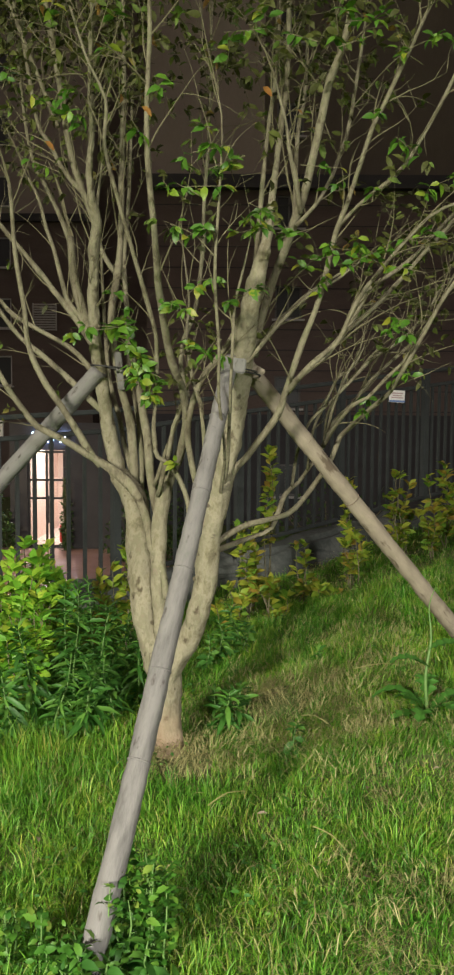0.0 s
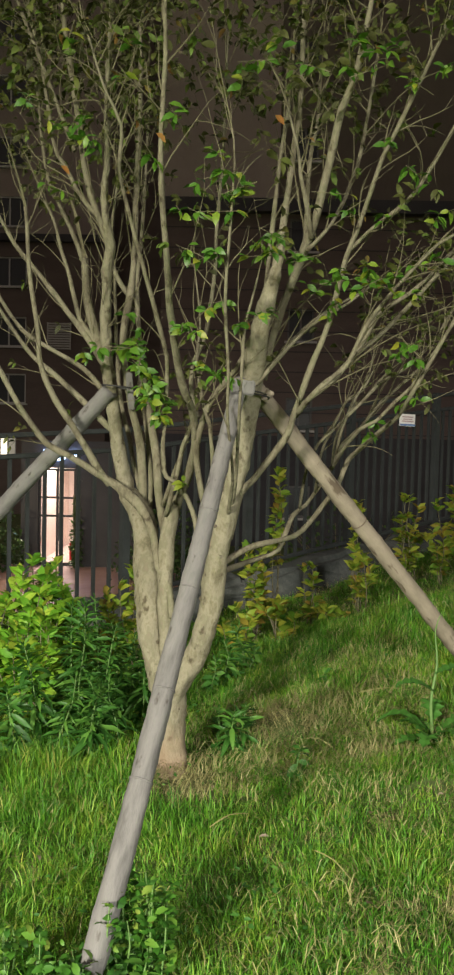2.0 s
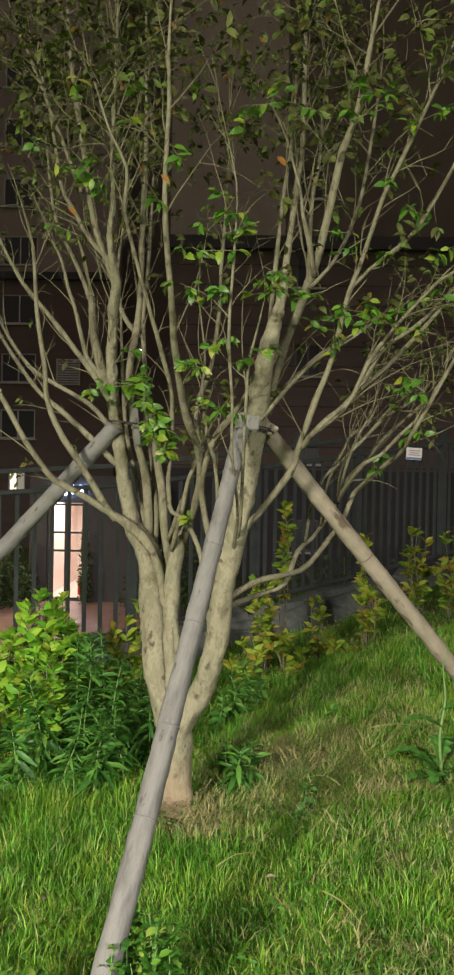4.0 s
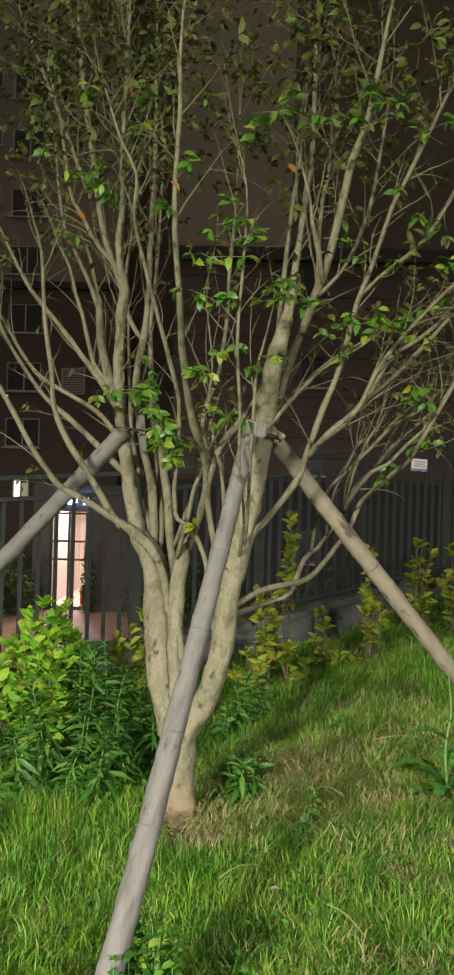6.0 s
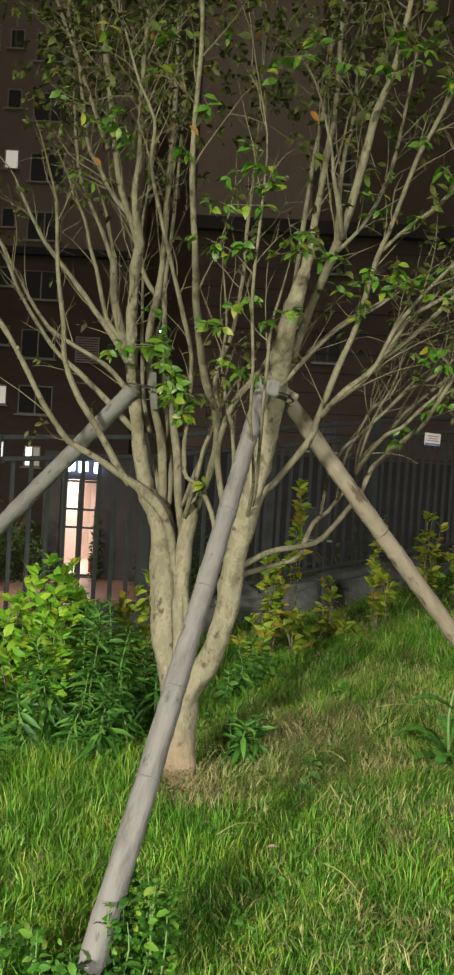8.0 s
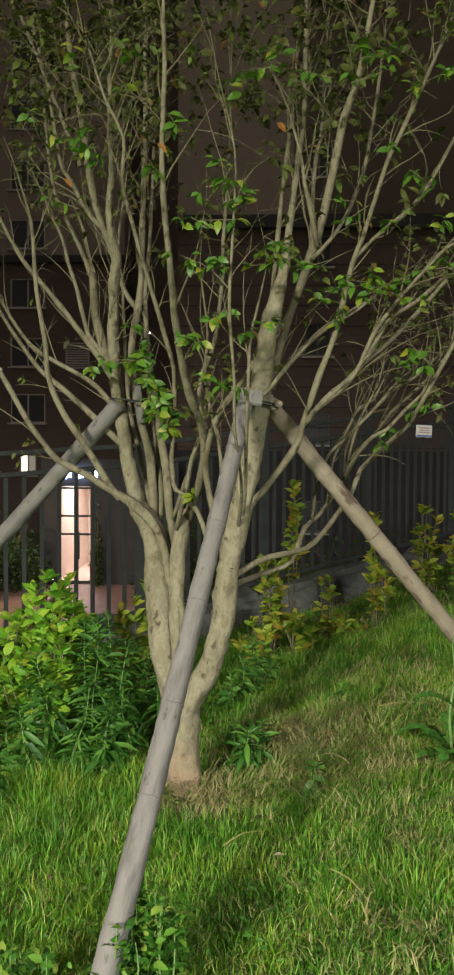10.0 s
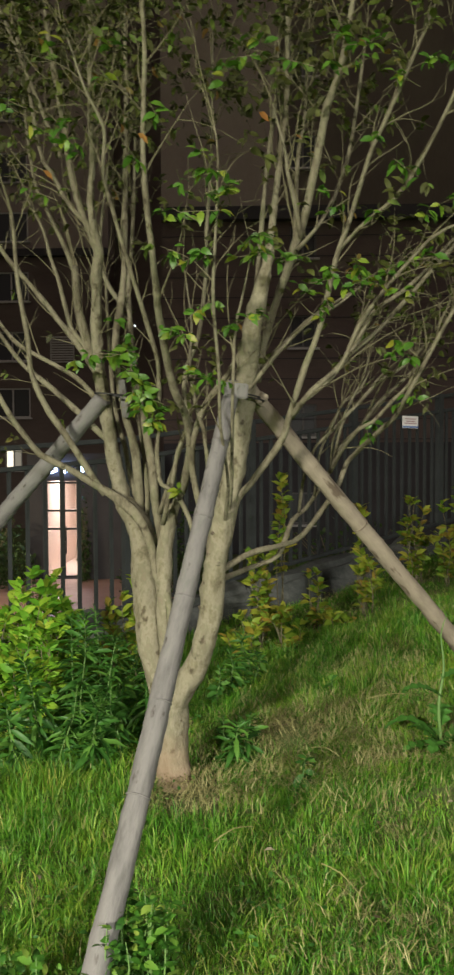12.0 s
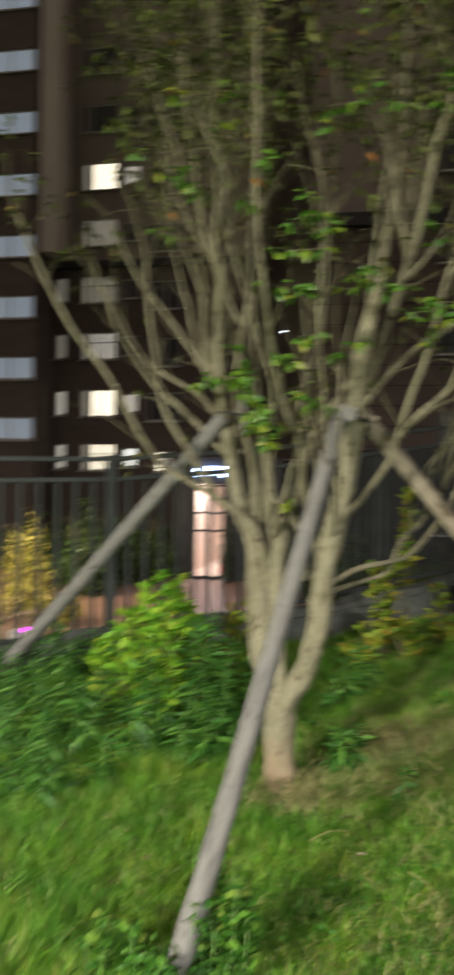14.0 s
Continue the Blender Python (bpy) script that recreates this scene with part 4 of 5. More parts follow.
limb("limb", (0.43, 3.77, 1.23, 0.0080), (0.45, 3.58, 1.31, 0.0075), (0.50, 3.40, 1.40, 0.0073), (0.55, 3.35, 1.43, 0.0072), (0.61, 3.30, 1.50, 0.0071), (0.67, 3.28, 1.56, 0.0059), (0.71, 3.25, 1.64, 0.0058), (0.75, 3.25, 1.70, 0.0047), (0.82, 3.25, 1.81, 0.0035))
limb("limb", (0.36, 3.79, 1.12, 0.0058), (0.37, 3.66, 1.30, 0.0052), (0.41, 3.60, 1.40, 0.0052), (0.45, 3.62, 1.49, 0.0052), (0.48, 3.64, 1.53, 0.0066), (0.54, 3.66, 1.57, 0.0053), (0.58, 3.66, 1.65, 0.0026))
limb("limb", (0.43, 3.77, 1.24, 0.0055), (0.42, 3.58, 1.36, 0.0049), (0.44, 3.42, 1.44, 0.0049), (0.48, 3.44, 1.52, 0.0050), (0.53, 3.46, 1.61, 0.0037), (0.55, 3.46, 1.70, 0.0025))
limb("limb", (0.08, 3.24, 1.55, 0.0081), (0.15, 3.22, 1.64, 0.0081), (0.21, 3.25, 1.71, 0.0082), (0.28, 3.28, 1.78, 0.0071), (0.35, 3.30, 1.83, 0.0059), (0.42, 3.30, 1.87, 0.0048), (0.52, 3.30, 1.95, 0.0036))
limb("limb", (0.26, 3.09, 2.06, 0.0098), (0.24, 3.05, 2.15, 0.0088), (0.21, 3.00, 2.25, 0.0065), (0.20, 3.00, 2.33, 0.0054), (0.16, 3.00, 2.48, 0.0032))

scar_bark = surface("branch_scar", ((0.3, (0.05, 0.04, 0.03)), (0.6, (0.13, 0.11, 0.075)), (0.8, (0.22, 0.20, 0.14))), scale=40, rough=0.95, bump=0.8)
scar_rng = random.Random(3)
for path, limb_part in zip(limb_paths[:16], limb_parts):
    for i in range(6, len(path) - 2, 1):
        x, y, z, r = path[i]
        if r < 0.010 or z > 1.75 or scar_rng.random() > 0.12:
            continue
        w = scar_rng.uniform(math.pi * 0.85, math.pi * 2.15)
        d = np.array([math.cos(w), math.sin(w), 0.35])
        d /= np.linalg.norm(d)
        p = np.array([x, y, z])
        q = scar_rng.uniform(0.004, 0.008) * (0.6 + r * 18)
        rows = np.array([(*(p + d * r * 0.80), q * 1.6), (*(p + d * (r + 0.001)), q * 1.25), (*(p + d * (r + q * 0.7)), q), (*(p + d * (r + q * 0.9)), q * 0.55), (*(p + d * (r + q * 0.55)), q * 0.25)])
        v, f = tube_data(rows, 9, 0.3, i * 1.3)
        solid("branch_scar", [Vector(a) - Vector(TREE) for a in v], f, bark if scar_rng.random() < 0.6 else scar_bark, limb_part, smooth=True)

twig_v, twig_f, crown_leaves = [], [], []


def twig(start, way, length, r, leaves, droop=0.0):
    """A bent twig; single leaves along it and a drooping tuft at its end."""
    pts, p, d = [], np.array(start, float), np.array(way, float)
    n = 6
    bend = any_way() * 0.4
    for i in range(n):
        pts.append((*p, r * (1 - 0.85 * i / (n - 1))))
        d = d + bend * 0.25 + np.array([0, 0, -droop * 0.2]) + any_way() * 0.16
        d /= np.linalg.norm(d)
        p = p + d * length / (n - 1)
        if leaves and i >= 1:
            for _ in range(leaves + 2 if i == n - 1 else 1 if rng.random() < 0.12 + 0.1 * leaves else 0):
                side = np.cross(d, any_way())
                crown_leaves.append((p - d * rng.uniform(0, 0.02), side + d * 0.55 + np.array([0, 0, -0.45]), rng.uniform(0.024, 0.054), rng.uniform(-1.3, 1.3)))
    v, f = tube_data(np.array(pts), 4, caps=False)
    k = len(twig_v)
    twig_v.extend(v)
    twig_f.extend(tuple(i + k for i in q) for q in f)
    return pts


for path in limb_paths[4:]:
    tan = np.gradient(path[:, :3], axis=0)
    end = tan[-1] / np.linalg.norm(tan[-1])
    # the limb runs out into a leading shoot
    pts = twig(path[-1, :3], end, rng.uniform(0.22, 0.4), max(path[-1, 3] * 0.9, 0.002), 2)
    twig(pts[3][:3], end + any_way() * 0.7, 0.16, 0.0013, 2)
    for i in range(1, len(path)):
        x, y, z, r = path[i]
        if r > 0.022 or z < 1.30:
            continue
        high = max(smooth(1.9, 2.75, z), 0.55 * smooth(0.3, 0.6, x) * smooth(1.35, 1.6, z))
        t = tan[i] / np.linalg.norm(tan[i])
        if rng.random() < 0.06:
            # bare whip
            d = t * rng.uniform(0.8, 1.3) + any_way(0.3) * 0.6
            pts = twig((x, y, z), d / np.linalg.norm(d), rng.uniform(0.25, 0.55), min(r * 0.5, 0.0034), 0)
            for q in (2, 3, 4):
                if rng.random() < 0.5:
                    twig(pts[q][:3], d + any_way(0.2) * 0.9, rng.uniform(0.06, 0.16), 0.0013, 1 if rng.random() < 0.3 + 0.7 * high else 0)
        if rng.random() > 0.16 + 0.5 * high:
            continue
        d = t * rng.uniform(0.7, 1.2) + any_way(0.3) * 0.75
        d /= np.linalg.norm(d)
        ln = rng.uniform(0.12, 0.30) + 0.18 * high * rng.random()
        leafy = 0 if rng.random() > 0.22 + 0.95 * high else (3 if high > 0.6 else 2 if high > 0.25 else 1)
        pts = twig((x, y, z), d, ln, min(r * 0.5, 0.003), leafy)
        for q in (1, 2, 3, 4, 5):
            if rng.random() < 0.25 + 0.4 * high:
                d2 = d * 0.7 + any_way(0.2) * 0.8
                twig(pts[q][:3], d2 / np.linalg.norm(d2), ln * rng.uniform(0.35, 0.75), 0.0014, leafy)
org = np.array(TREE)
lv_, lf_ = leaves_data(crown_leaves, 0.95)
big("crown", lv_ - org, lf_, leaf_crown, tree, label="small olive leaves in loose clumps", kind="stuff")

# sprigs towards the open side of the crown, in a brighter leaf colour
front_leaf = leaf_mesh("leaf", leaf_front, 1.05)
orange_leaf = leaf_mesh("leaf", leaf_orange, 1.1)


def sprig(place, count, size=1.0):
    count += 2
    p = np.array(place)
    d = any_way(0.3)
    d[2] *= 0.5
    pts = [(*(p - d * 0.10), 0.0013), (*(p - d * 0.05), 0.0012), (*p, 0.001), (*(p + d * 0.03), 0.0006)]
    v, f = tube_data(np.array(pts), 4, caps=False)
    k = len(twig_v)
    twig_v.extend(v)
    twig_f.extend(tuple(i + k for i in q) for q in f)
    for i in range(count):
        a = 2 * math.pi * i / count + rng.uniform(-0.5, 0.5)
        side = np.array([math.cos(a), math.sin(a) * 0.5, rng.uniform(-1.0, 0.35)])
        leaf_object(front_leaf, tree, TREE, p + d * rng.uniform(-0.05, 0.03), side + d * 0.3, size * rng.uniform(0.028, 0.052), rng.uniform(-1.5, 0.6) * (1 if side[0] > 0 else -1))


def dry_leaf(place):
    leaf_object(orange_leaf, tree, TREE, place, np.array([0.8, 0.1, -0.6]), 0.042, 0.6)["label"] = "withered orange leaf"


for place in ((-0.37, 2.70, 2.44), (-0.49, 2.75, 2.33), (-0.34, 2.70, 2.54), (-0.48, 2.75, 2.28), (-0.46, 2.80, 2.27), (-0.53, 2.80, 2.35), (-0.61, 2.90, 2.37), (-0.55, 2.80, 2.60), (-0.26, 2.66, 2.19), (-0.20, 2.60, 2.31), (-0.71, 2.90, 2.45), (-0.62, 2.90, 2.17)):
    sprig(place, 4)
for place in ((-0.18, 2.68, 2.04), (-0.13, 2.66, 2.03), (-0.15, 2.68, 1.92), (-0.08, 2.66, 1.90), (-0.06, 2.66, 1.91), (-0.03, 2.60, 2.07), (0.00, 2.58, 2.12), (-0.06, 2.60, 2.18), (-0.02, 2.62, 2.02), (-0.12, 2.70, 2.11), (-0.05, 2.60, 2.12), (0.01, 2.60, 2.08)):
    sprig(place, 5)
for place in ((-0.38, 3.30, 1.57), (-0.33, 3.30, 1.51), (-0.35, 3.30, 1.44), (-0.30, 3.32, 1.37), (-0.41, 3.35, 1.63), (-0.37, 3.30, 1.62), (-0.31, 3.30, 1.46), (-0.28, 3.30, 1.42), (-0.45, 3.40, 1.64), (-0.57, 3.50, 1.65), (-0.63, 3.50, 1.63), (-0.36, 3.30, 1.54), (-0.32, 3.28, 1.48), (-0.29, 3.30, 1.38), (-0.37, 3.30, 1.49), (-0.33, 3.30, 1.42), (-0.39, 3.32, 1.64)):
    sprig((place[0] + 0.01, place[1], place[2] + 0.06), 7, 1.25)
for place in ((-0.18, 2.95, 1.73), (-0.09, 2.85, 1.77), (-0.04, 2.80, 1.78), (0.08, 2.90, 1.76), (0.11, 2.90, 1.77), (0.02, 2.90, 1.73), (-0.20, 3.00, 1.73), (-0.13, 2.90, 1.70), (-0.12, 2.95, 1.59), (-0.09, 2.90, 1.57), (-0.06, 2.90, 1.56), (-0.02, 2.90, 1.55), (-0.41, 3.20, 1.80), (-0.36, 3.20, 1.74)):
    sprig(place, 5)
for place in ((0.08, 2.85, 1.99), (0.06, 2.85, 1.94), (0.14, 2.85, 2.00), (0.15, 2.85, 1.96), (0.20, 2.90, 1.94), (0.11, 2.85, 1.96), (0.37, 2.90, 1.88), (0.41, 2.88, 1.85), (0.46, 2.90, 1.89), (0.49, 2.90, 1.86), (0.43, 2.85, 1.90), (0.34, 2.90, 1.91), (0.53, 2.95, 1.91)):
    sprig(place, 6)
for place in ((0.58, 2.90, 1.93), (0.67, 2.90, 1.96), (0.59, 3.00, 1.86), (0.61, 3.10, 1.70), (0.64, 3.10, 1.64), (0.59, 3.10, 1.67), (0.35, 3.10, 1.85), (0.33, 3.10, 1.80), (0.26, 3.10, 1.89), (0.29, 3.10, 1.91), (0.67, 3.20, 1.51), (0.57, 3.50, 1.43), (0.55, 3.50, 1.39), (-0.20, 3.40, 1.17), (0.34, 2.90, 2.16), (0.35, 2.90, 2.10), (0.49, 2.95, 2.10), (0.65, 3.30, 1.50)):
    sprig(place, 4)
for place in ((0.44, 2.70, 2.53), (0.42, 2.70, 2.48), (0.47, 2.70, 2.55), (0.33, 2.75, 2.50), (0.21, 2.80, 2.53), (0.37, 2.75, 2.58), (0.62, 2.70, 2.48), (0.54, 2.75, 2.46), (0.59, 2.80, 2.18), (0.64, 2.80, 2.07), (0.54, 2.80, 2.21), (0.10, 2.70, 2.55), (0.09, 2.70, 2.50), (0.01, 2.60, 2.41), (0.66, 2.70, 2.48), (0.69, 2.80, 2.09), (0.48, 2.80, 2.30)):
    sprig(place, 5)
dry_leaf((-0.25, 2.66, 2.26))
dry_leaf((-0.58, 2.85, 2.22))
dry_leaf((0.11, 2.74, 2.35))
solid("fine_branching", [tuple(np.array(v) - org) for v in twig_v], twig_f, twig_bark, tree, "thin tan twigs and leaf stalks", kind="stuff")

# ---- support poles ----


shafts = {}


def pole(a, b, r0, r1, material, label, seed):
    a, b = np.array(a), np.array(b)
    ob = holder("support_pole", tuple(a), label, "pole", "poles that prop the tree")
    rows = []
    side = np.cross(b - a, (0, 0, 1.0))
    side /= np.linalg.norm(side)
    for u in np.linspace(0, 1, 5):
        rows.append((*(a + (b - a) * u + side * 0.012 * math.sin(u * 3 + seed)), r0 + (r1 - r0) * u))
    path = spline(rows, 0.014)
    nodes = [0.08 + 0.115 * q + 0.02 * math.sin(q * 2.7 + seed) for q in range(9)]
    for i in range(len(path)):
        path[i, 3] *= 1 + 0.05 * max(0.0, noise.noise(Vector((i * 0.37, seed, 0))))
        u = i / (len(path) - 1)
        gap = min(abs(u - q) for q in nodes)
        path[i, 3] *= 1 + 0.055 * math.exp(-(gap / 0.006) ** 2)
        if seed == 1.0 and u < 0.16:
            path[i, 3] *= 0.88 + 0.12 * u / 0.16
    v, f = tube_data(path, 22, 0.11, seed)
    # the mesh lies along its own z axis, so that the grain follows the pole
    m = Vector(b - a).to_track_quat("Z", "Y").to_matrix()
    shaft = solid("shaft", [m.transposed() @ (Vector(q) - Vector(a)) for q in v], f, material, ob, smooth=True)
    shaft.matrix_basis = m.to_4x4()
    shafts[ob] = shaft
    return ob, m


front, fm = pole((-0.379, 1.957, -0.228), (0.03, 3.20, 1.56), 0.0355, 0.0285, grey_wood, "grey weathered wooden prop leaning on the tree", 1.0)
right, rm = pole((1.272, 4.212, 0.15), (0.07, 3.37, 1.57), 0.039, 0.033, tan_wood, "peeled tan wooden prop leaning on the tree", 5.0)
left, lm = pole((-2.225, 4.749, -0.06), (-0.542, 3.663, 1.545), 0.042, 0.035, grey_wood, "grey wooden prop leaning on the tree", 9.0)


def ring(name, at, axis, radius, wire, parent, material, squash=1.0):
    """A strap or wire loop."""
    v, f = [], []
    n, m = 28, 6
    q = Vector(axis).to_track_quat("Z", "Y").to_matrix()
    for i in range(n):
        a = 2 * math.pi * i / n
        for j in range(m):
            b = 2 * math.pi * j / m
            rr = radius + wire * math.cos(b)
            v.append(Vector(at) + q @ Vector((rr * math.cos(a), rr * squash * math.sin(a), wire * 1.6 * math.sin(b))) - parent.location)
    for i in range(n):
        for j in range(m):
            f.append((i * m + j, ((i + 1) % n) * m + j, ((i + 1) % n) * m + (j + 1) % m, i * m + (j + 1) % m))
    return solid(name, v, f, material, parent, smooth=True)


ring_wood = surface("pale_grey_wood", ((0.3, (0.10, 0.097, 0.094)), (0.7, (0.19, 0.184, 0.178))), scale=20, rough=0.85, bump=0.2)
tan_ring = surface("pale_tan_wood", ((0.3, (0.10, 0.075, 0.055)), (0.7, (0.23, 0.185, 0.135))), scale=20, rough=0.85, bump=0.2)
for prop, a, b, r0, r1, stops, mt in ((front, (-0.379, 1.957, -0.228), (0.03, 3.20, 1.56), 0.0355, 0.0285, (0.34, 0.46, 0.61, 0.74, 0.88), ring_wood),
                                      (right, (1.272, 4.212, 0.15), (0.07, 3.37, 1.57), 0.039, 0.033, (0.10, 0.13, 0.60, 0.78), tan_ring),
                                      (left, (-2.225, 4.749, -0.06), (-0.542, 3.663, 1.545), 0.042, 0.035, (0.3, 0.52, 0.7, 0.86), ring_wood)):
    sd = np.cross(np.array(b) - np.array(a), (0, 0, 1.0))
    sd /= np.linalg.norm(sd)
    for u in stops:
        at = np.array(a) + (np.array(b) - np.array(a)) * u + sd * 0.012 * math.sin(u * 3 + {front: 1.0, right: 5.0, left: 9.0}[prop])
        loop = ring("node_ring", tuple(at), tuple(np.array(b) - np.array(a) + any_way() * 0.12), (r0 + (r1 - r0) * u) * 1.015, 0.0017, prop, mt)
        loop.parent, loop.matrix_parent_inverse = shafts[prop], shafts[prop].matrix_basis.inverted()
ring("strap", (0.045, 3.26, 1.525), (0.1, 0.05, 1), 0.062, 0.0022, front, rubber, 1.25)
ring("strap", (0.06, 3.30, 1.515), (0.12, 0.05, 1), 0.070, 0.0022, right, rubber, 1.05)
ring("strap", (-0.50, 3.66, 1.56), (0.1, 0.0, 1), 0.060, 0.0025, left, rubber, 1.2)
wd = block("wedge", (0.055, -1.37 + 1.36, 0), (0.028, 0.025, 0.16), grey_wood, left, "short grey wooden wedge under the strap", bevel=0.004)
wd.location = (1.715, -1.06, 1.60)
wd.rotation_euler = (0.05, -0.12, 0.3)
w3_ = block("wedge", (0, 0, 0), (0.085, 0.035, 0.055), grey_wood, front, "pale wooden block over the strap", bevel=0.005)
w3_.location = (0.030 + 0.379, 3.165 - 1.957, 1.537 + 0.228)
w3_.rotation_euler = (0.1, 0.08, 0.2)
w2_ = block("wedge", (0, 0, 0), (0.075, 0.03, 0.05), tan_wood, right, "small wooden wedge under the strap", bevel=0.004)
w2_.location = (0.108 - 1.272, 3.335 - 4.212, 1.525 - 0.15)
w2_.rotation_euler = (0, 0.5, 0.2)

# ---- plants of the bank ----


def stem_data(base, top, r, wob=0.04):
    a, b = np.array(base, float), np.array(top, float)
    j1, j2 = any_way() * wob, any_way() * wob
    rows = [(*a, r), (*(a + (b - a) * 0.35 + j1), r * 0.85), (*(a + (b - a) * 0.7 + j2), r * 0.65), (*b, r * 0.35)]
    return spline(rows, 0.06)


def shrub(x, y, tall, spread, stems, size, mesh, label, dense=1.0, low=0.35, whorl=7):
    """Upright stems with rosettes of rounded leaves, each leaf a part."""
    z = ground_z(x, y) - 0.03
    ob = holder("shrub", (x, y, z), label, "shrub", "shrubs along the fence")
    for s in range(stems):
        a = rng.uniform(0, 2 * math.pi)
        rad = spread * math.sqrt(rng.random())
        top = np.array([x + rad * math.cos(a), y + rad * math.sin(a), z + tall * rng.uniform(0.65, 1.0)])
        if s == 0:
            top = np.array([x, y, z + tall])
        path = stem_data((x + rng.uniform(-0.04, 0.04), y + rng.uniform(-0.04, 0.04), z), top, 0.005)
        v, f = tube_data(path, 5)
        solid("stem", [np.array(q) - np.array((x, y, z)) for q in v], f, twig_bark, ob)
        n = len(path)
        i = int(n * low)
        while i < n:
            last = i >= n - 2
            for j in range(int(whorl * (1.3 if last else 1.0) * dense)):
                w = 2 * math.pi * rng.random()
                d = np.array([math.cos(w), math.sin(w), rng.uniform(0.0, 0.9) + (0.5 if last else 0)])
                leaf_object(mesh, ob, (x, y, z), path[i, :3] + np.array([0, 0, rng.uniform(-0.02, 0.02)]), d, size * rng.uniform(0.75, 1.25), rng.uniform(-1.1, 1.1))
            i += rng.choice((1, 2)) if not last else 1
    return ob


def weed(x, y, tall, label="tall green weed with narrow leaves", slim=0.5, size=0.115, name="weed", lean=0.12):
    """A single leafy stalk with narrow leaves all the way up."""
    z = ground_z(x, y) - 0.02
    ob = holder(name, (x, y, z), label, "weed", "weeds on the bank")
    top = (x + rng.uniform(-lean, lean), y + rng.uniform(-lean, lean), z + tall)
    path = stem_data((x, y, z), top, 0.005, 0.02)
    v, f = tube_data(path, 6)
    solid("stalk", [np.array(q) - np.array((x, y, z)) for q in v], f, stalk_mat, ob, smooth=True)
    items = []
    n = int(tall / 0.006)
    for i in range(n):
        u = 0.12 + 0.88 * i / n
        q = u * (len(path) - 1)
        a = path[int(q), :3] + (path[min(int(q) + 1, len(path) - 1), :3] - path[int(q), :3]) * (q - int(q))
        w = i * 2.4 + rng.uniform(-0.3, 0.3)
        l = size * (1.1 - 0.6 * u ** 3) * rng.uniform(0.5, 1.2)
        items.append((a - np.array((x, y, z)), np.array([math.cos(w), math.sin(w), rng.uniform(-0.8, 0.5) + 0.9 * u ** 4]), l, rng.uniform(-1.0, 1.0)))
    lv2, lf2 = leaves_data(items, slim)
    big("foliage", lv2, lf2, leaf_weed, ob, label="narrow green leaves up the stalk")
    return ob


dock_leaf = leaf_mesh("leaf", leaf_dock, 1.15)
privet_leaf = leaf_mesh("leaf", leaf_privet, 1.15)
gold_leaf = leaf_mesh("leaf", leaf_gold, 1.0)
for x, y, tall, spread in ((-1.06, 4.45, 0.80, 0.13), (-1.20, 4.52, 0.58, 0.10), (-0.92, 4.50, 0.64, 0.11), (-1.10, 4.28, 0.48, 0.12), (-1.34, 4.45, 0.42, 0.10), (-0.98, 4.36, 0.72, 0.10), (-1.02, 4.22, 0.40, 0.12)):
    shrub(x, y, tall, spread, 10, 0.075, privet_leaf, "yellow-green leafy privet shrub in the weeds", low=0.2, whorl=5)
for x, y, tall in ((-0.58, 5.0, 0.62), (-0.74, 4.95, 0.50)):
    shrub(x, y, tall, 0.10, 5, 0.08, gold_leaf, "yellow-green privet shrub behind the weeds", low=0.3, whorl=5)
for x, y, tall, spread, stems in ((0.12, 5.65, 0.66, 0.07, 3), (0.30, 6.05, 1.14, 0.05, 2), (0.20, 5.85, 0.50, 0.06, 2), (0.02, 5.5, 0.30, 0.10, 3), (0.31, 5.55, 0.30, 0.10, 4), (0.55, 5.95, 0.46, 0.05, 2), (0.62, 5.75, 0.18, 0.08, 2),
                                  (0.90, 6.35, 0.80, 0.06, 2), (0.93, 6.1, 0.42, 0.08, 3), (1.36, 6.65, 0.74, 0.07, 3), (1.46, 6.9, 0.50, 0.10, 3), (1.78, 6.9, 0.70, 0.12, 4), (1.92, 6.7, 0.55, 0.12, 4), (1.62, 6.6, 0.40, 0.10, 3), (2.3, 7.0, 0.65, 0.2, 5)):
    shrub(x, y, tall, spread * 1.5, stems + 1, 0.080, gold_leaf, "golden-leaved young shrub before the fence", low=0.55 if tall > 1 else 0.3, whorl=6)
for x, y, tall in ((-0.86, 3.85, 0.46), (-0.72, 4.05, 0.62), (-0.62, 3.92, 0.58), (-0.55, 4.15, 0.55), (-0.50, 3.80, 0.40), (-0.80, 4.10, 0.58), (-0.66, 3.70, 0.34), (-0.90, 3.66, 0.32),
                   (-0.42, 4.05, 0.42), (-0.78, 3.72, 0.40), (-0.58, 3.75, 0.44), (-0.46, 4.3, 0.48), (-0.68, 4.25, 0.60), (-0.36, 4.4, 0.40)):
    weed(x, y, tall * rng.uniform(0.85, 1.1), slim=rng.uniform(0.32, 0.5), size=rng.uniform(0.085, 0.14))
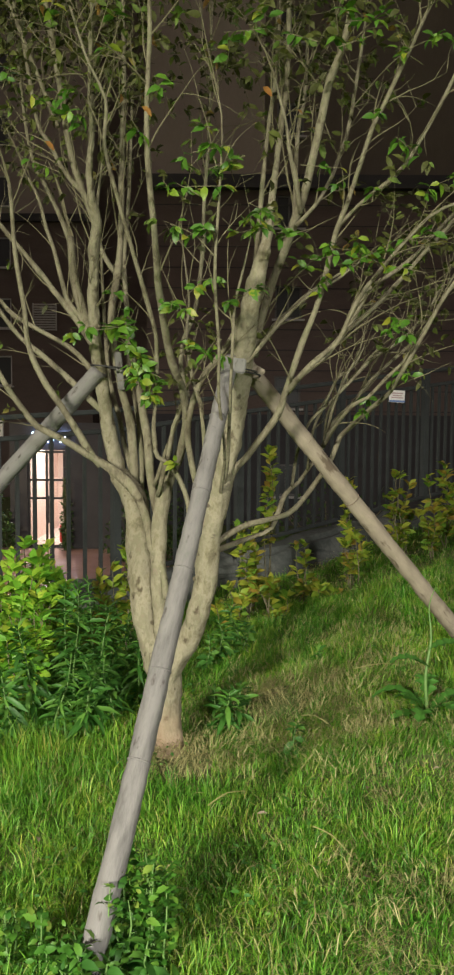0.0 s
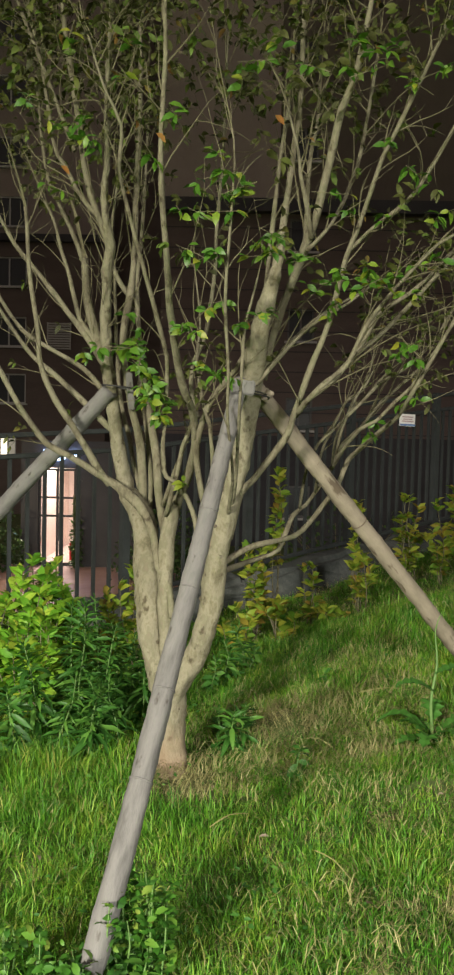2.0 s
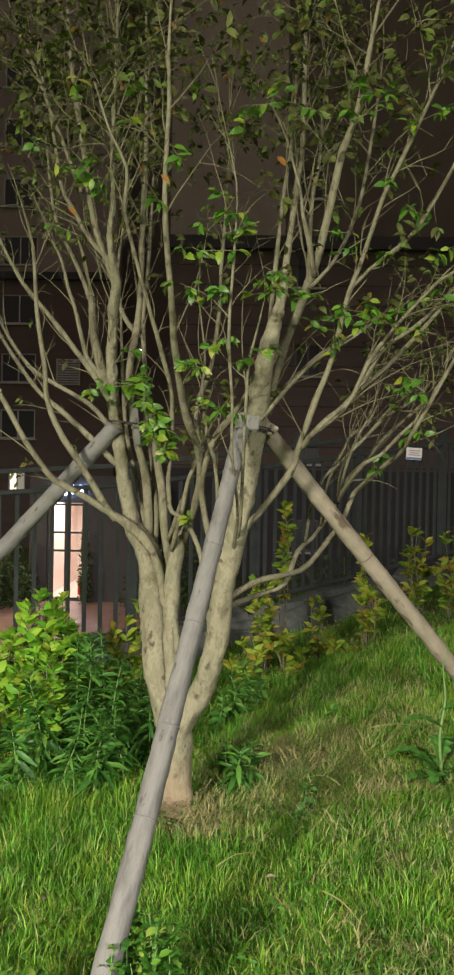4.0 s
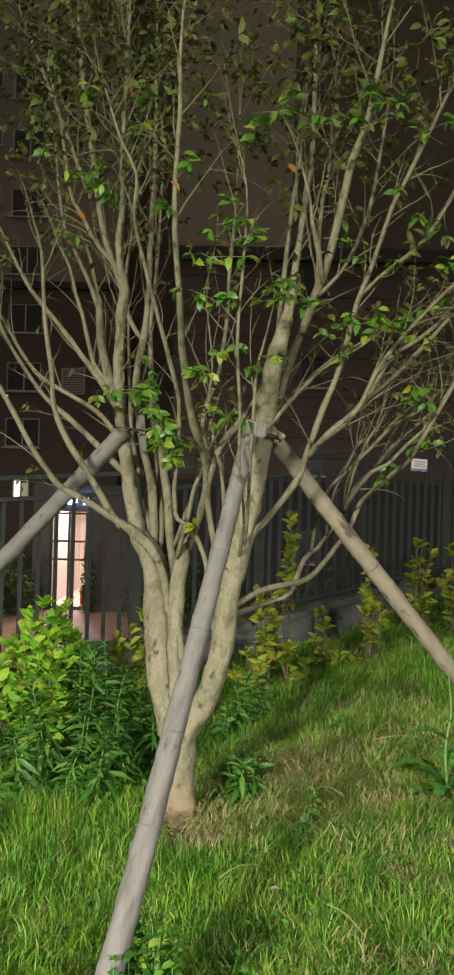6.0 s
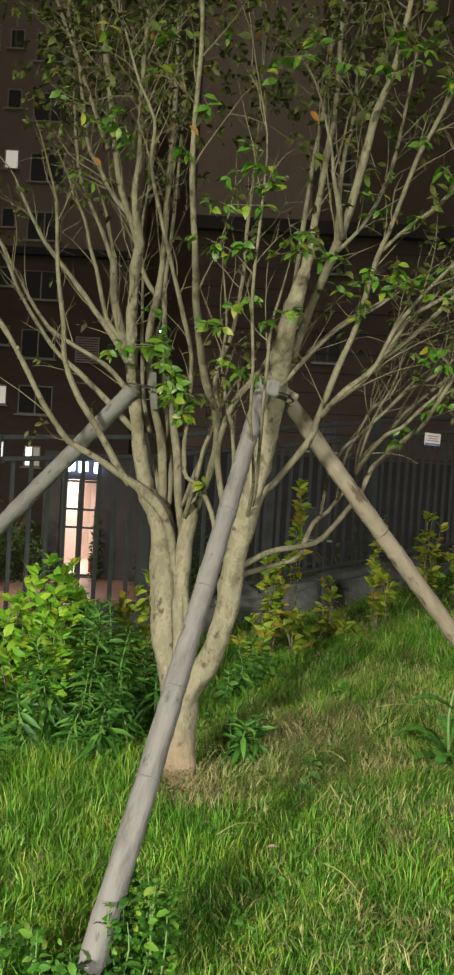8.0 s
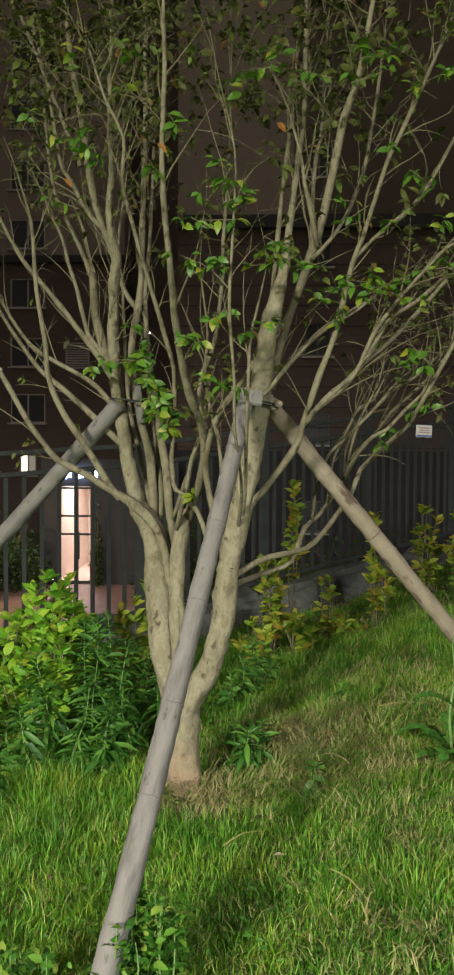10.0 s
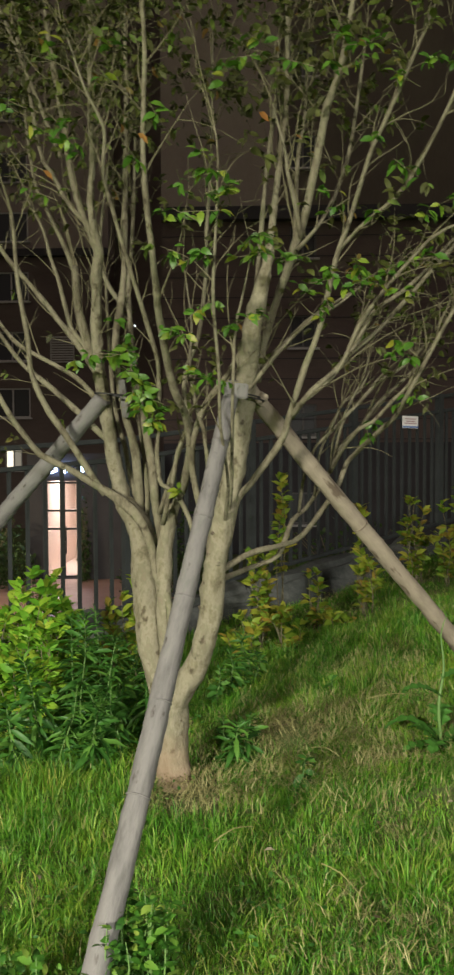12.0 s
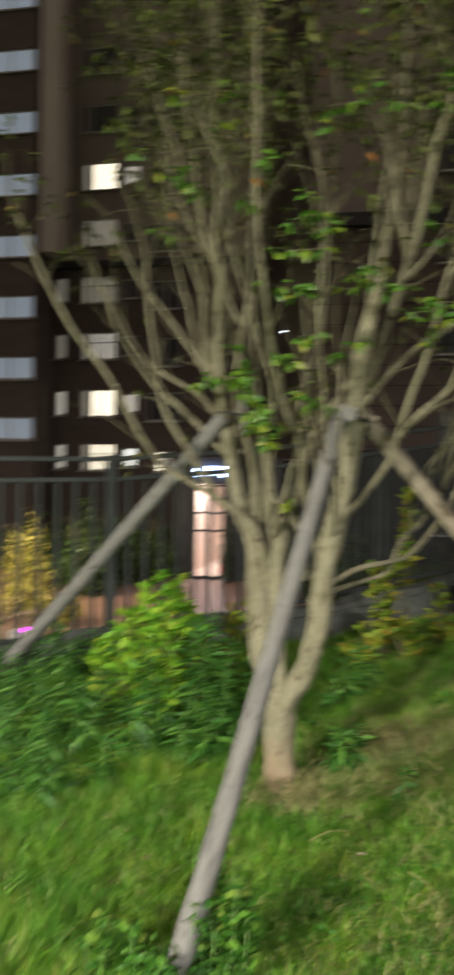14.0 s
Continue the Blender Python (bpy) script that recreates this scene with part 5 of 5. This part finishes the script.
for x, y, tall in ((-1.35, 3.85, 0.5), (-1.50, 3.92, 0.52), (-1.62, 3.8, 0.48), (-1.75, 3.9, 0.52), (-1.9, 3.95, 0.5), (-2.05, 3.85, 0.5), (-1.46, 3.7, 0.42), (-1.66, 3.68, 0.42),
                   (-1.22, 3.92, 0.44), (-1.28, 4.12, 0.5), (-1.58, 4.08, 0.54), (-1.8, 4.15, 0.54), (-1.25, 3.75, 0.36), (-1.40, 3.62, 0.32), (-1.55, 3.72, 0.40), (-1.70, 3.60, 0.34),
                   (-1.85, 3.75, 0.40), (-2.0, 3.65, 0.36), (-1.12, 3.82, 0.36), (-1.30, 3.95, 0.42), (-1.42, 4.10, 0.44), (-1.52, 3.95, 0.36), (-1.64, 4.2, 0.42), (-1.78, 4.05, 0.38),
                   (-1.92, 4.25, 0.42), (-2.06, 4.1, 0.38), (-2.2, 4.35, 0.44), (-1.56, 4.4, 0.46), (-2.4, 4.3, 0.45), (-1.74, 4.45, 0.46), (-2.0, 4.5, 0.48)):
    weed(x, y, tall * rng.uniform(0.6, 0.85), slim=rng.uniform(0.32, 0.5), size=rng.uniform(0.075, 0.12))
weed_rng = random.Random(77)
for _ in range(12):
    weed(weed_rng.uniform(-1.45, -1.02), weed_rng.uniform(3.15, 3.55), weed_rng.uniform(0.16, 0.28), slim=0.5, size=weed_rng.uniform(0.07, 0.11))
for k in range(15):
    x = -2.5 + 0.085 * k
    weed(x, FENCE_Y + 0.75 * (x - FENCE_X) - weed_rng.uniform(0.42, 0.75), weed_rng.uniform(0.30, 0.44), slim=0.5, size=weed_rng.uniform(0.08, 0.12))
# broad-leaved dock round the foot of the front prop
dock_rng = random.Random(41)
dock_spots = [(dock_rng.uniform(-0.46, -0.30), dock_rng.uniform(2.02, 2.16), dock_rng.uniform(0.12, 0.20), 18) for _ in range(9)]
dock_spots += [(dock_rng.uniform(-0.28, -0.13), dock_rng.uniform(2.12, 2.28), dock_rng.uniform(0.24, 0.35), 20) for _ in range(16)]
dock_spots += [(dock_rng.uniform(-0.62, -0.44), dock_rng.uniform(2.08, 2.25), dock_rng.uniform(0.14, 0.22), 15) for _ in range(6)]
for x, y, tall, n in dock_spots:
    z = ground_z(x, y)
    dock = holder("dock_plant", (x, y, z), "broad-leaved green dock at the foot of a prop", "weed", "dock plants at the prop")
    v, f = tube_data(stem_data((0, 0, 0), (0, 0, tall * 0.9), 0.004, 0.01), 5)
    solid("stalk", v, f, stalk_mat, dock)
    n *= 2
    for i in range(n):
        w = i * 2.4 + rng.uniform(-0.3, 0.3)
        root = np.array([x + rng.uniform(-0.03, 0.03), y + rng.uniform(-0.03, 0.03), z + tall * i / n * 0.9])
        leaf_object(dock_leaf, dock, (x, y, z), root, np.array([math.cos(w), math.sin(w), rng.uniform(0.0, 0.9)]), rng.uniform(0.020, 0.042), rng.uniform(-0.9, 0.9))
# smaller broadleaf weeds in the grass
for x, y, tall in ((-0.02, 3.85, 0.20), (0.05, 3.95, 0.16), (0.27, 3.42, 0.16), (-0.27, 2.14, 0.20), (-0.36, 2.00, 0.15), (-0.22, 2.2, 0.16), (-0.24, 2.02, 0.15), (-0.42, 2.1, 0.13), (-0.30, 1.93, 0.13), (-0.19, 2.08, 0.17), (-0.45, 1.95, 0.12), (-0.31, 2.02, 0.19), (-0.15, 2.0, 0.12), (-0.38, 2.12, 0.14), (0.5, 4.4, 0.12), (0.1, 4.9, 0.2), (-0.1, 4.6, 0.22)):
    weed(x, y, tall, "low green weed in the grass", 0.9, 0.07, lean=0.05)
for x, y, tall in ((-0.02, 3.74, 0.24), (0.06, 3.80, 0.20), (0.0, 4.75, 0.30), (0.08, 5.1, 0.28)):
    weed(x, y, tall, "leafy green weed beside the trunk", 0.42, 0.12, lean=0.06)


def thistle(x, y):
    """Sow thistle: a bare stalk and long lobed leaves."""
    z = ground_z(x, y)
    ob = holder("sow_thistle", (x, y, z), "green sow thistle with long lobed leaves in the grass", "weed")
    path = spline([(0, 0, 0, 0.008), (-0.015, 0.0, 0.18, 0.007), (0.01, 0.02, 0.34, 0.0055), (0.0, 0.03, 0.48, 0.003), (0.025, 0.03, 0.56, 0.0015)], 0.04)
    v, f = tube_data(path, 8)
    solid("stalk", v, f, stalk_mat, ob, smooth=True)
    for i, (w, l, h, up) in enumerate(((3.0, 0.24, 0.02, 0.5), (3.6, 0.20, 0.0, 0.2), (4.3, 0.22, 0.01, 0.35), (0.2, 0.22, 0.02, 0.45), (5.3, 0.20, 0.02, 0.4), (2.3, 0.18, 0.01, 0.4), (3.2, 0.17, 0.22, 0.3), (0.1, 0.16, 0.30, 0.2), (1.5, 0.16, 0.1, 0.4))):
        verts, faces = [], []
        n = 11
        d = np.array([math.cos(w), math.sin(w), 0])
        s = np.array([-d[1], d[0], 0])
        for k in range(n):
            u = k / (n - 1)
            c = d * l * u + np.array([0, 0, h + up * l * math.sin(u * 2.6) * 0.8])
            half = 0.058 * math.sin(math.pi * min(1, u * 0.9 + 0.1)) ** 0.7 * (1.0 if k % 2 else 0.45)
            verts += [c - s * half + np.array([0, 0, 0.01]), c, c + s * half + np.array([0, 0, 0.01])]
        for k in range(n - 1):
            faces += [(3 * k, 3 * k + 1, 3 * k + 4, 3 * k + 3), (3 * k + 1, 3 * k + 2, 3 * k + 5, 3 * k + 4)]
        solid("leaf", verts, faces, leaf_weed, ob)
    return ob


thistle(0.88, 3.62)

# fallen leaves and loose dry stalks in the grass
fallen_mat = leaf_mat("fallen_leaf_tan", ((0.0, (0.28, 0.20, 0.13)), (1.0, (0.50, 0.42, 0.32))), per_object=True, rough=0.8, through_light=0.1)
fallen_me = leaf_mesh("fallen_leaf", fallen_mat, 0.9)
for x, y, l in ((0.42, 2.46, 0.07), (0.70, 2.50, 0.05), (0.52, 3.02, 0.06), (0.60, 2.98, 0.05), (0.12, 2.9, 0.05), (-0.62, 2.8, 0.05), (0.25, 3.9, 0.06), (-0.05, 3.3, 0.05), (0.8, 3.1, 0.05)):
    lf = new("fallen_leaf", fallen_me)
    lf.location, lf.rotation_euler, lf.scale = (x, y, ground_z(x, y) + 0.055), (rng.uniform(-0.5, 0.5), rng.uniform(-0.5, 0.5), rng.uniform(0, 6.28)), (l * 0.8, l * 0.8, l * 0.8)
    tagged(lf, "curled tan fallen leaf lying in the grass", "leaf", "fallen leaves in the grass")
for x, y, ang, ln_ in ((0.62, 4.02, 0.15, 0.28), (0.30, 2.75, -1.1, 0.22), (-0.05, 2.95, 0.7, 0.18), (0.45, 3.6, 2.4, 0.15), (0.9, 3.3, -0.6, 0.2)):
    z = ground_z(x, y) + 0.075
    v, f = tube_data(spline([(0, 0, 0, 0.0022), (math.cos(ang) * ln_ * 0.5, math.sin(ang) * ln_ * 0.5, 0.02, 0.002), (math.cos(ang) * ln_, math.sin(ang) * ln_, 0.0, 0.0012)], 0.05), 5)
    st = solid("dry_stalk", v, f, straw_mat, label="pale dry grass stalk lying on the grass", category="stalk")
    st.location = (x, y, z)
    tagged(st, group="dry stalks in the grass")

# lit planting on the forecourt and dark hedge past the fence


def clump(x, y, z, w, d, h, count, size, material, label, name="hedge"):
    ob = holder(name, (x, y, z), label, "hedge")
    items = []
    for _ in range(count):
        q = any_way()
        r = rng.random() ** 0.4
        p = np.array([q[0] * w * r, q[1] * d * r, abs(q[2]) * h * r * (0.75 + 0.5 * noise.noise(Vector((q[0] * 2 + x, q[1] * 2, q[2] * 2))))])
        items.append((p, any_way(0.3), size * rng.uniform(0.6, 1.3), rng.uniform(-1, 1)))
    a, b = leaves_data(items, 1.2)
    big("foliage", a, b, material, ob)
    for _ in range(8):
        a_ = rng.uniform(0, 6.28)
        pv, pf = tube_data(stem_data((0, 0, 0), (w * 0.6 * math.cos(a_), d * 0.6 * math.sin(a_), h * 0.7), 0.02), 5)
        solid("stem", pv, pf, twig_bark, ob)
    return ob


for x, y, w, h, n in ((-7.7, 20.6, 0.9, 2.5, 900), (-7.3, 23.0, 1.6, 2.6, 1400), (-10.5, 25.5, 2.5, 2.2, 1200), (-1.8, 22.0, 1.6, 2.8, 1200), (-9.0, 24.8, 1.4, 1.2, 700), (2.5, 20, 2.5, 2.5, 900), (-13.5, 24.5, 2.2, 2.4, 900)):
    clump(x, y, PLAZA_Z, w, 0.9, h, n, 0.16, leaf_dark, "dark clipped hedge beside the entrance")
# the garden lamp's golden light is painted into this leaf colour
lit_leaf = leaf_mat("lamp_tinted_leaf", ((0.0, (0.34, 0.34, 0.06)), (0.6, (0.58, 0.54, 0.12)), (1.0, (0.75, 0.68, 0.25))))
petal = leaf_mat("pale_pink_petal", ((0.0, (0.55, 0.38, 0.34)), (1.0, (0.8, 0.66, 0.60))))
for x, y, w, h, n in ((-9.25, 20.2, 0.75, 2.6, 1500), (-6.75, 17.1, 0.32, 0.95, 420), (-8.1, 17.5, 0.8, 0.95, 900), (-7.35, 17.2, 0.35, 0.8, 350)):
    clump(x, y, PLAZA_Z, w, 0.6, h, n, 0.10, lit_leaf, "rounded shrub by a garden lamp, the lamp's gold put into its leaf colour", "lit_shrub")
for x, y, w, h, n in ((-7.2, 16.3, 0.55, 0.5, 300), (-8.0, 16.5, 0.5, 0.45, 240)):
    clump(x, y, PLAZA_Z, w, 0.4, h, n, 0.06, petal, "low bed of pale pink flowers on the forecourt", "flower_bed")
clump(-8.2, 22.0, PLAZA_Z, 1.0, 0.9, 2.9, 1500, 0.15, leaf_dark, "dark rounded shrub behind the forecourt")
clump(-4.60, 23.6, PLAZA_Z, 0.18, 0.2, 3.0, 380, 0.12, leaf_dark, "dark creeper climbing beside the doorway", "creeper")

# ---- grass ----


def blades(name, xy, lengths, widths, lean, material, label, lift=0.0, parent=None, comb=True, ways=None):
    """Bent, tapering blades, three triangles each."""
    n = len(xy)
    z = np.array([ground_z(a, b) for a, b in xy]) - 0.01 + lift
    ang = nrng.uniform(0, 2 * np.pi, n)
    if comb:
        ang = np.array([6.0 * noise.noise(Vector((a * 6, b * 6, 21))) + 3.0 * noise.noise(Vector((a * 1.5, b * 1.5, 3))) for a, b in xy]) + nrng.normal(0, 0.9, n)
    if ways is not None:
        ang = ways
    face = ang + nrng.uniform(-0.9, 0.9, n) + np.pi / 2
    out = np.stack([np.cos(ang), np.sin(ang), np.zeros(n)], 1)
    side = np.stack([np.cos(face), np.sin(face), np.zeros(n)], 1)
    base = np.stack([xy[:, 0], xy[:, 1], z], 1)
    up = np.array([0, 0, 1.0])
    l, w, b = lengths[:, None], widths[:, None], lean[:, None]
    mid = base + up * l * 0.55 * np.sqrt(1 - 0.6 * b * b) + out * l * 0.30 * b
    tip = base + up * l * (1 - 0.75 * b * b).clip(0.05) + out * l * b * 0.95
    v = np.stack([base - side * w * 0.5, base + side * w * 0.5, mid - side * w * 0.42, mid + side * w * 0.42, tip], 1).reshape(-1, 3)
    f = (np.array([(0, 1, 3), (0, 3, 2), (2, 3, 4)])[None] + 5 * np.arange(n)[:, None, None]).reshape(-1, 3)
    return big(name, v, f, material, parent, label=label, kind="stuff")


def bank_points(n, power, seed):
    r = np.random.default_rng(seed)
    y = 1.15 + (8.6 - 1.15) * r.random(n) ** power
    x = r.uniform(-0.60 * y - 0.35, 0.36 * y + 0.5)
    ok = (y - FENCE_Y) * FENCE_DX - (x - FENCE_X) * FENCE_DY < -0.22
    return np.stack([x[ok], y[ok]], 1)


def wave(xy, s, seed):
    return np.array([noise.noise(Vector((a * s, b * s, seed))) for a, b in xy])


def thinned(pts):
    """Leave the trunk's foot, the worn patches and small gaps nearly bare."""
    ring_d = np.hypot(pts[:, 0] + 0.15, (pts[:, 1] - 3.42) * 1.1)
    worn = np.clip(wave(pts, 1.9, 30.0) - 0.05, 0, 1) * np.clip(pts[:, 0] + 0.6, 0, 1)
    bare = 0.45 * worn + np.maximum(0, 1.4 - ring_d / 0.23) + np.maximum(0, 1 - np.hypot((pts[:, 0] - 0.26) / 1.1, pts[:, 1] - 3.95) / 0.40) * (0.40 + 1.1 * np.abs(wave(pts, 5.0, 2.0)))
    bare = bare + 0.35 * np.clip(0.35 + 2 * wave(pts, 4.0, 60.0), 0, 1) * np.maximum(0, 1 - np.hypot((pts[:, 0] - 0.85) / 1.4, (pts[:, 1] - 4.25) / 1.3) / 0.5)
    return nrng.random(len(pts)) > bare * 1.1 + 0.5 * np.clip(-wave(pts, 9.0, 15.0) - 0.05, 0, 1) + 2.2 * np.clip(-wave(pts, 6.0, 44.0) - 0.12, 0, 0.4) * np.clip((pts[:, 0] + 0.1) * 3, 0, 1) * np.clip((pts[:, 1] - 3.0) * 1.2, 0, 1)


# tufts: blades that lean outwards from a common root, over a thinner carpet
roots = bank_points(20000, 1.15, 3)
per = 20
tuft_r = nrng.uniform(0.02, 0.07, len(roots))
way = nrng.uniform(0, 2 * np.pi, (len(roots), per))
off = tuft_r[:, None] * np.sqrt(nrng.random((len(roots), per)))
pts = np.stack([roots[:, :1] + off * np.cos(way), roots[:, 1:] + off * np.sin(way)], 2).reshape(-1, 2)
lush = np.clip(0.45 - roots[:, 0] * 0.8, 0, 1)
tall = (0.042 + 0.05 * lush + 0.04 * wave(roots, 3.0, 2.0) + 0.03 * wave(roots, 1.1, 9.0)).clip(0.03) * nrng.uniform(0.6, 1.45, len(roots))
slope = np.clip((roots[:, 1] - 3.3) * 1.2, 0, 1) * np.clip((roots[:, 0] + 0.1) * 3, 0, 1)
tall *= 1 + slope * (0.45 + 0.9 * wave(roots, 4.0, 70.0))
ln = np.repeat(tall, per) * nrng.uniform(0.5, 1.3, len(pts))
lean = np.clip(np.repeat(tuft_r, per) * 3 + (off.ravel() / np.repeat(tuft_r, per)) * nrng.uniform(0.35, 1.15, len(pts)), 0.15, 1.1)
keep = thinned(pts) & ((pts[:, 1] - FENCE_Y) * FENCE_DX - (pts[:, 0] - FENCE_X) * FENCE_DY < -0.2)
blades("grass", pts[keep], ln[keep], nrng.uniform(0.0018, 0.0050, keep.sum()) * (1 + 0.15 * np.repeat(slope, per)[keep]), lean[keep], blade_mat, "rough uncut green grass in tufts on the bank", ways=(way.ravel() + nrng.normal(0, 0.9, way.size))[keep])
pts = bank_points(190000, 1.15, 23)
pts = pts[thinned(pts)]
ln = (0.05 + 0.03 * wave(pts, 2.0, 9.0)).clip(0.02) * nrng.uniform(0.5, 1.4, len(pts))
blades("short_grass", pts, ln, nrng.uniform(0.002, 0.0048, len(pts)), nrng.uniform(0.3, 1.05, len(pts)), blade_mat, "short green grass between the tufts", comb=False)
# fine blades over the mound
mr = np.random.default_rng(29)
pts = np.stack([mr.uniform(-0.05, 1.9, 115000), mr.uniform(3.3, 6.0, 115000)], 1)
pts = pts[((pts[:, 1] - FENCE_Y) * FENCE_DX - (pts[:, 0] - FENCE_X) * FENCE_DY < -0.3) & (mr.random(len(pts)) < 0.75 + 0.9 * wave(pts, 5.0, 81.0)) & (np.hypot((pts[:, 0] - 0.24) / 1.1, pts[:, 1] - 3.92) > 0.17) & (pts[:, 0] < 0.36 * pts[:, 1] + 0.3)]
blades("fine_grass", pts, (0.075 + 0.045 * wave(pts, 4.0, 83.0)).clip(0.03) * mr.uniform(0.6, 1.4, len(pts)), mr.uniform(0.0022, 0.0045, len(pts)), mr.uniform(0.2, 0.95, len(pts)), blade_mat, "fine light green grass over the mound")
# the rest of the lawn, thinner, on all sides
far_r = np.random.default_rng(17)
xy = np.stack([far_r.uniform(-6, 5.5, 140000), far_r.uniform(-4, 10, 140000)], 1)
past = (xy[:, 1] - FENCE_Y) * FENCE_DX - (xy[:, 0] - FENCE_X) * FENCE_DY
seen_part = (xy[:, 1] > 1.15) & (xy[:, 0] > -0.60 * xy[:, 1] - 0.35) & (xy[:, 0] < 0.36 * xy[:, 1] + 0.5)
xy = xy[(past < -0.22) & ~seen_part]
blades("lawn", xy, far_r.uniform(0.05, 0.15, len(xy)), far_r.uniform(0.008, 0.015, len(xy)), far_r.uniform(0.3, 1.0, len(xy)), blade_mat, "rough green grass around the bank", comb=False)
# dry straw: round the trunk, in worn patches and thinly everywhere
pts = bank_points(230000, 1.35, 5)
patch = wave(pts, 1.9, 30.0)
trunk_d = np.hypot(pts[:, 0] + 0.15, (pts[:, 1] - 3.42) * 1.1)
want = 0.04 + (0.04 + 0.11 * np.clip((pts[:, 1] - 3.0) * 1.5, 0, 1)) * np.clip(pts[:, 0] + 0.3, 0, 1) + 1.2 * np.clip(-wave(pts, 6.0, 44.0) - 0.12, 0, 0.4) * np.clip((pts[:, 0] + 0.1) * 3, 0, 1) + 0.36 * np.clip(patch - 0.1, 0, 1) * np.clip(pts[:, 0] + 0.6, 0, 1) + 2.0 * np.maximum(0, 1 - trunk_d / 0.29) \
    + 0.45 * np.clip(0.15 + 2 * wave(pts, 4.0, 60.0), 0, 1) * np.maximum(0, 1 - np.hypot((pts[:, 0] - 0.85) / 1.4, (pts[:, 1] - 4.25) / 1.3) / 0.5) + 0.9 * np.maximum(0, 1 - np.hypot((pts[:, 0] - 0.30) / 1.3, pts[:, 1] - 3.93) / 0.50) + 0.8 * np.maximum(0, 1 - np.hypot((pts[:, 0] - 0.55) / 1.3, pts[:, 1] - 3.6) / 0.5) + 0.6 * np.maximum(0, 1 - np.hypot((pts[:, 0] - 0.72) / 1.3, pts[:, 1] - 4.6) / 0.3)
pts = pts[nrng.random(len(pts)) < want]
extra = np.random.default_rng(61).normal((0.38, 3.93), (0.30, 0.20), (2600, 2))
pts = np.concatenate([pts, extra])
blades("dry_grass", pts, nrng.uniform(0.03, 0.11, len(pts)), nrng.uniform(0.0012, 0.0032, len(pts)), nrng.uniform(0.90, 1.14, len(pts)), straw_mat, "flattened dry straw in worn patches", lift=nrng.uniform(0.01, 0.075, len(pts)))
# low round-leaved cover between the blades
cover = []
for a, b in bank_points(9000, 1.3, 8):
    if noise.noise(Vector((a * 2.2, b * 2.2, 50))) > 0.15:
        w = rng.uniform(0, 6.28)
        cover.append((np.array([a, b, ground_z(a, b) + rng.uniform(0.02, 0.08)]), np.array([math.cos(w), math.sin(w), rng.uniform(-0.1, 0.7)]), rng.uniform(0.015, 0.032), rng.uniform(-0.9, 0.9)))
cv, cf = leaves_data(cover, 0.9)
big("ground_cover", cv, cf, leaf_weed, label="low round-leaved weeds between the blades", kind="stuff")
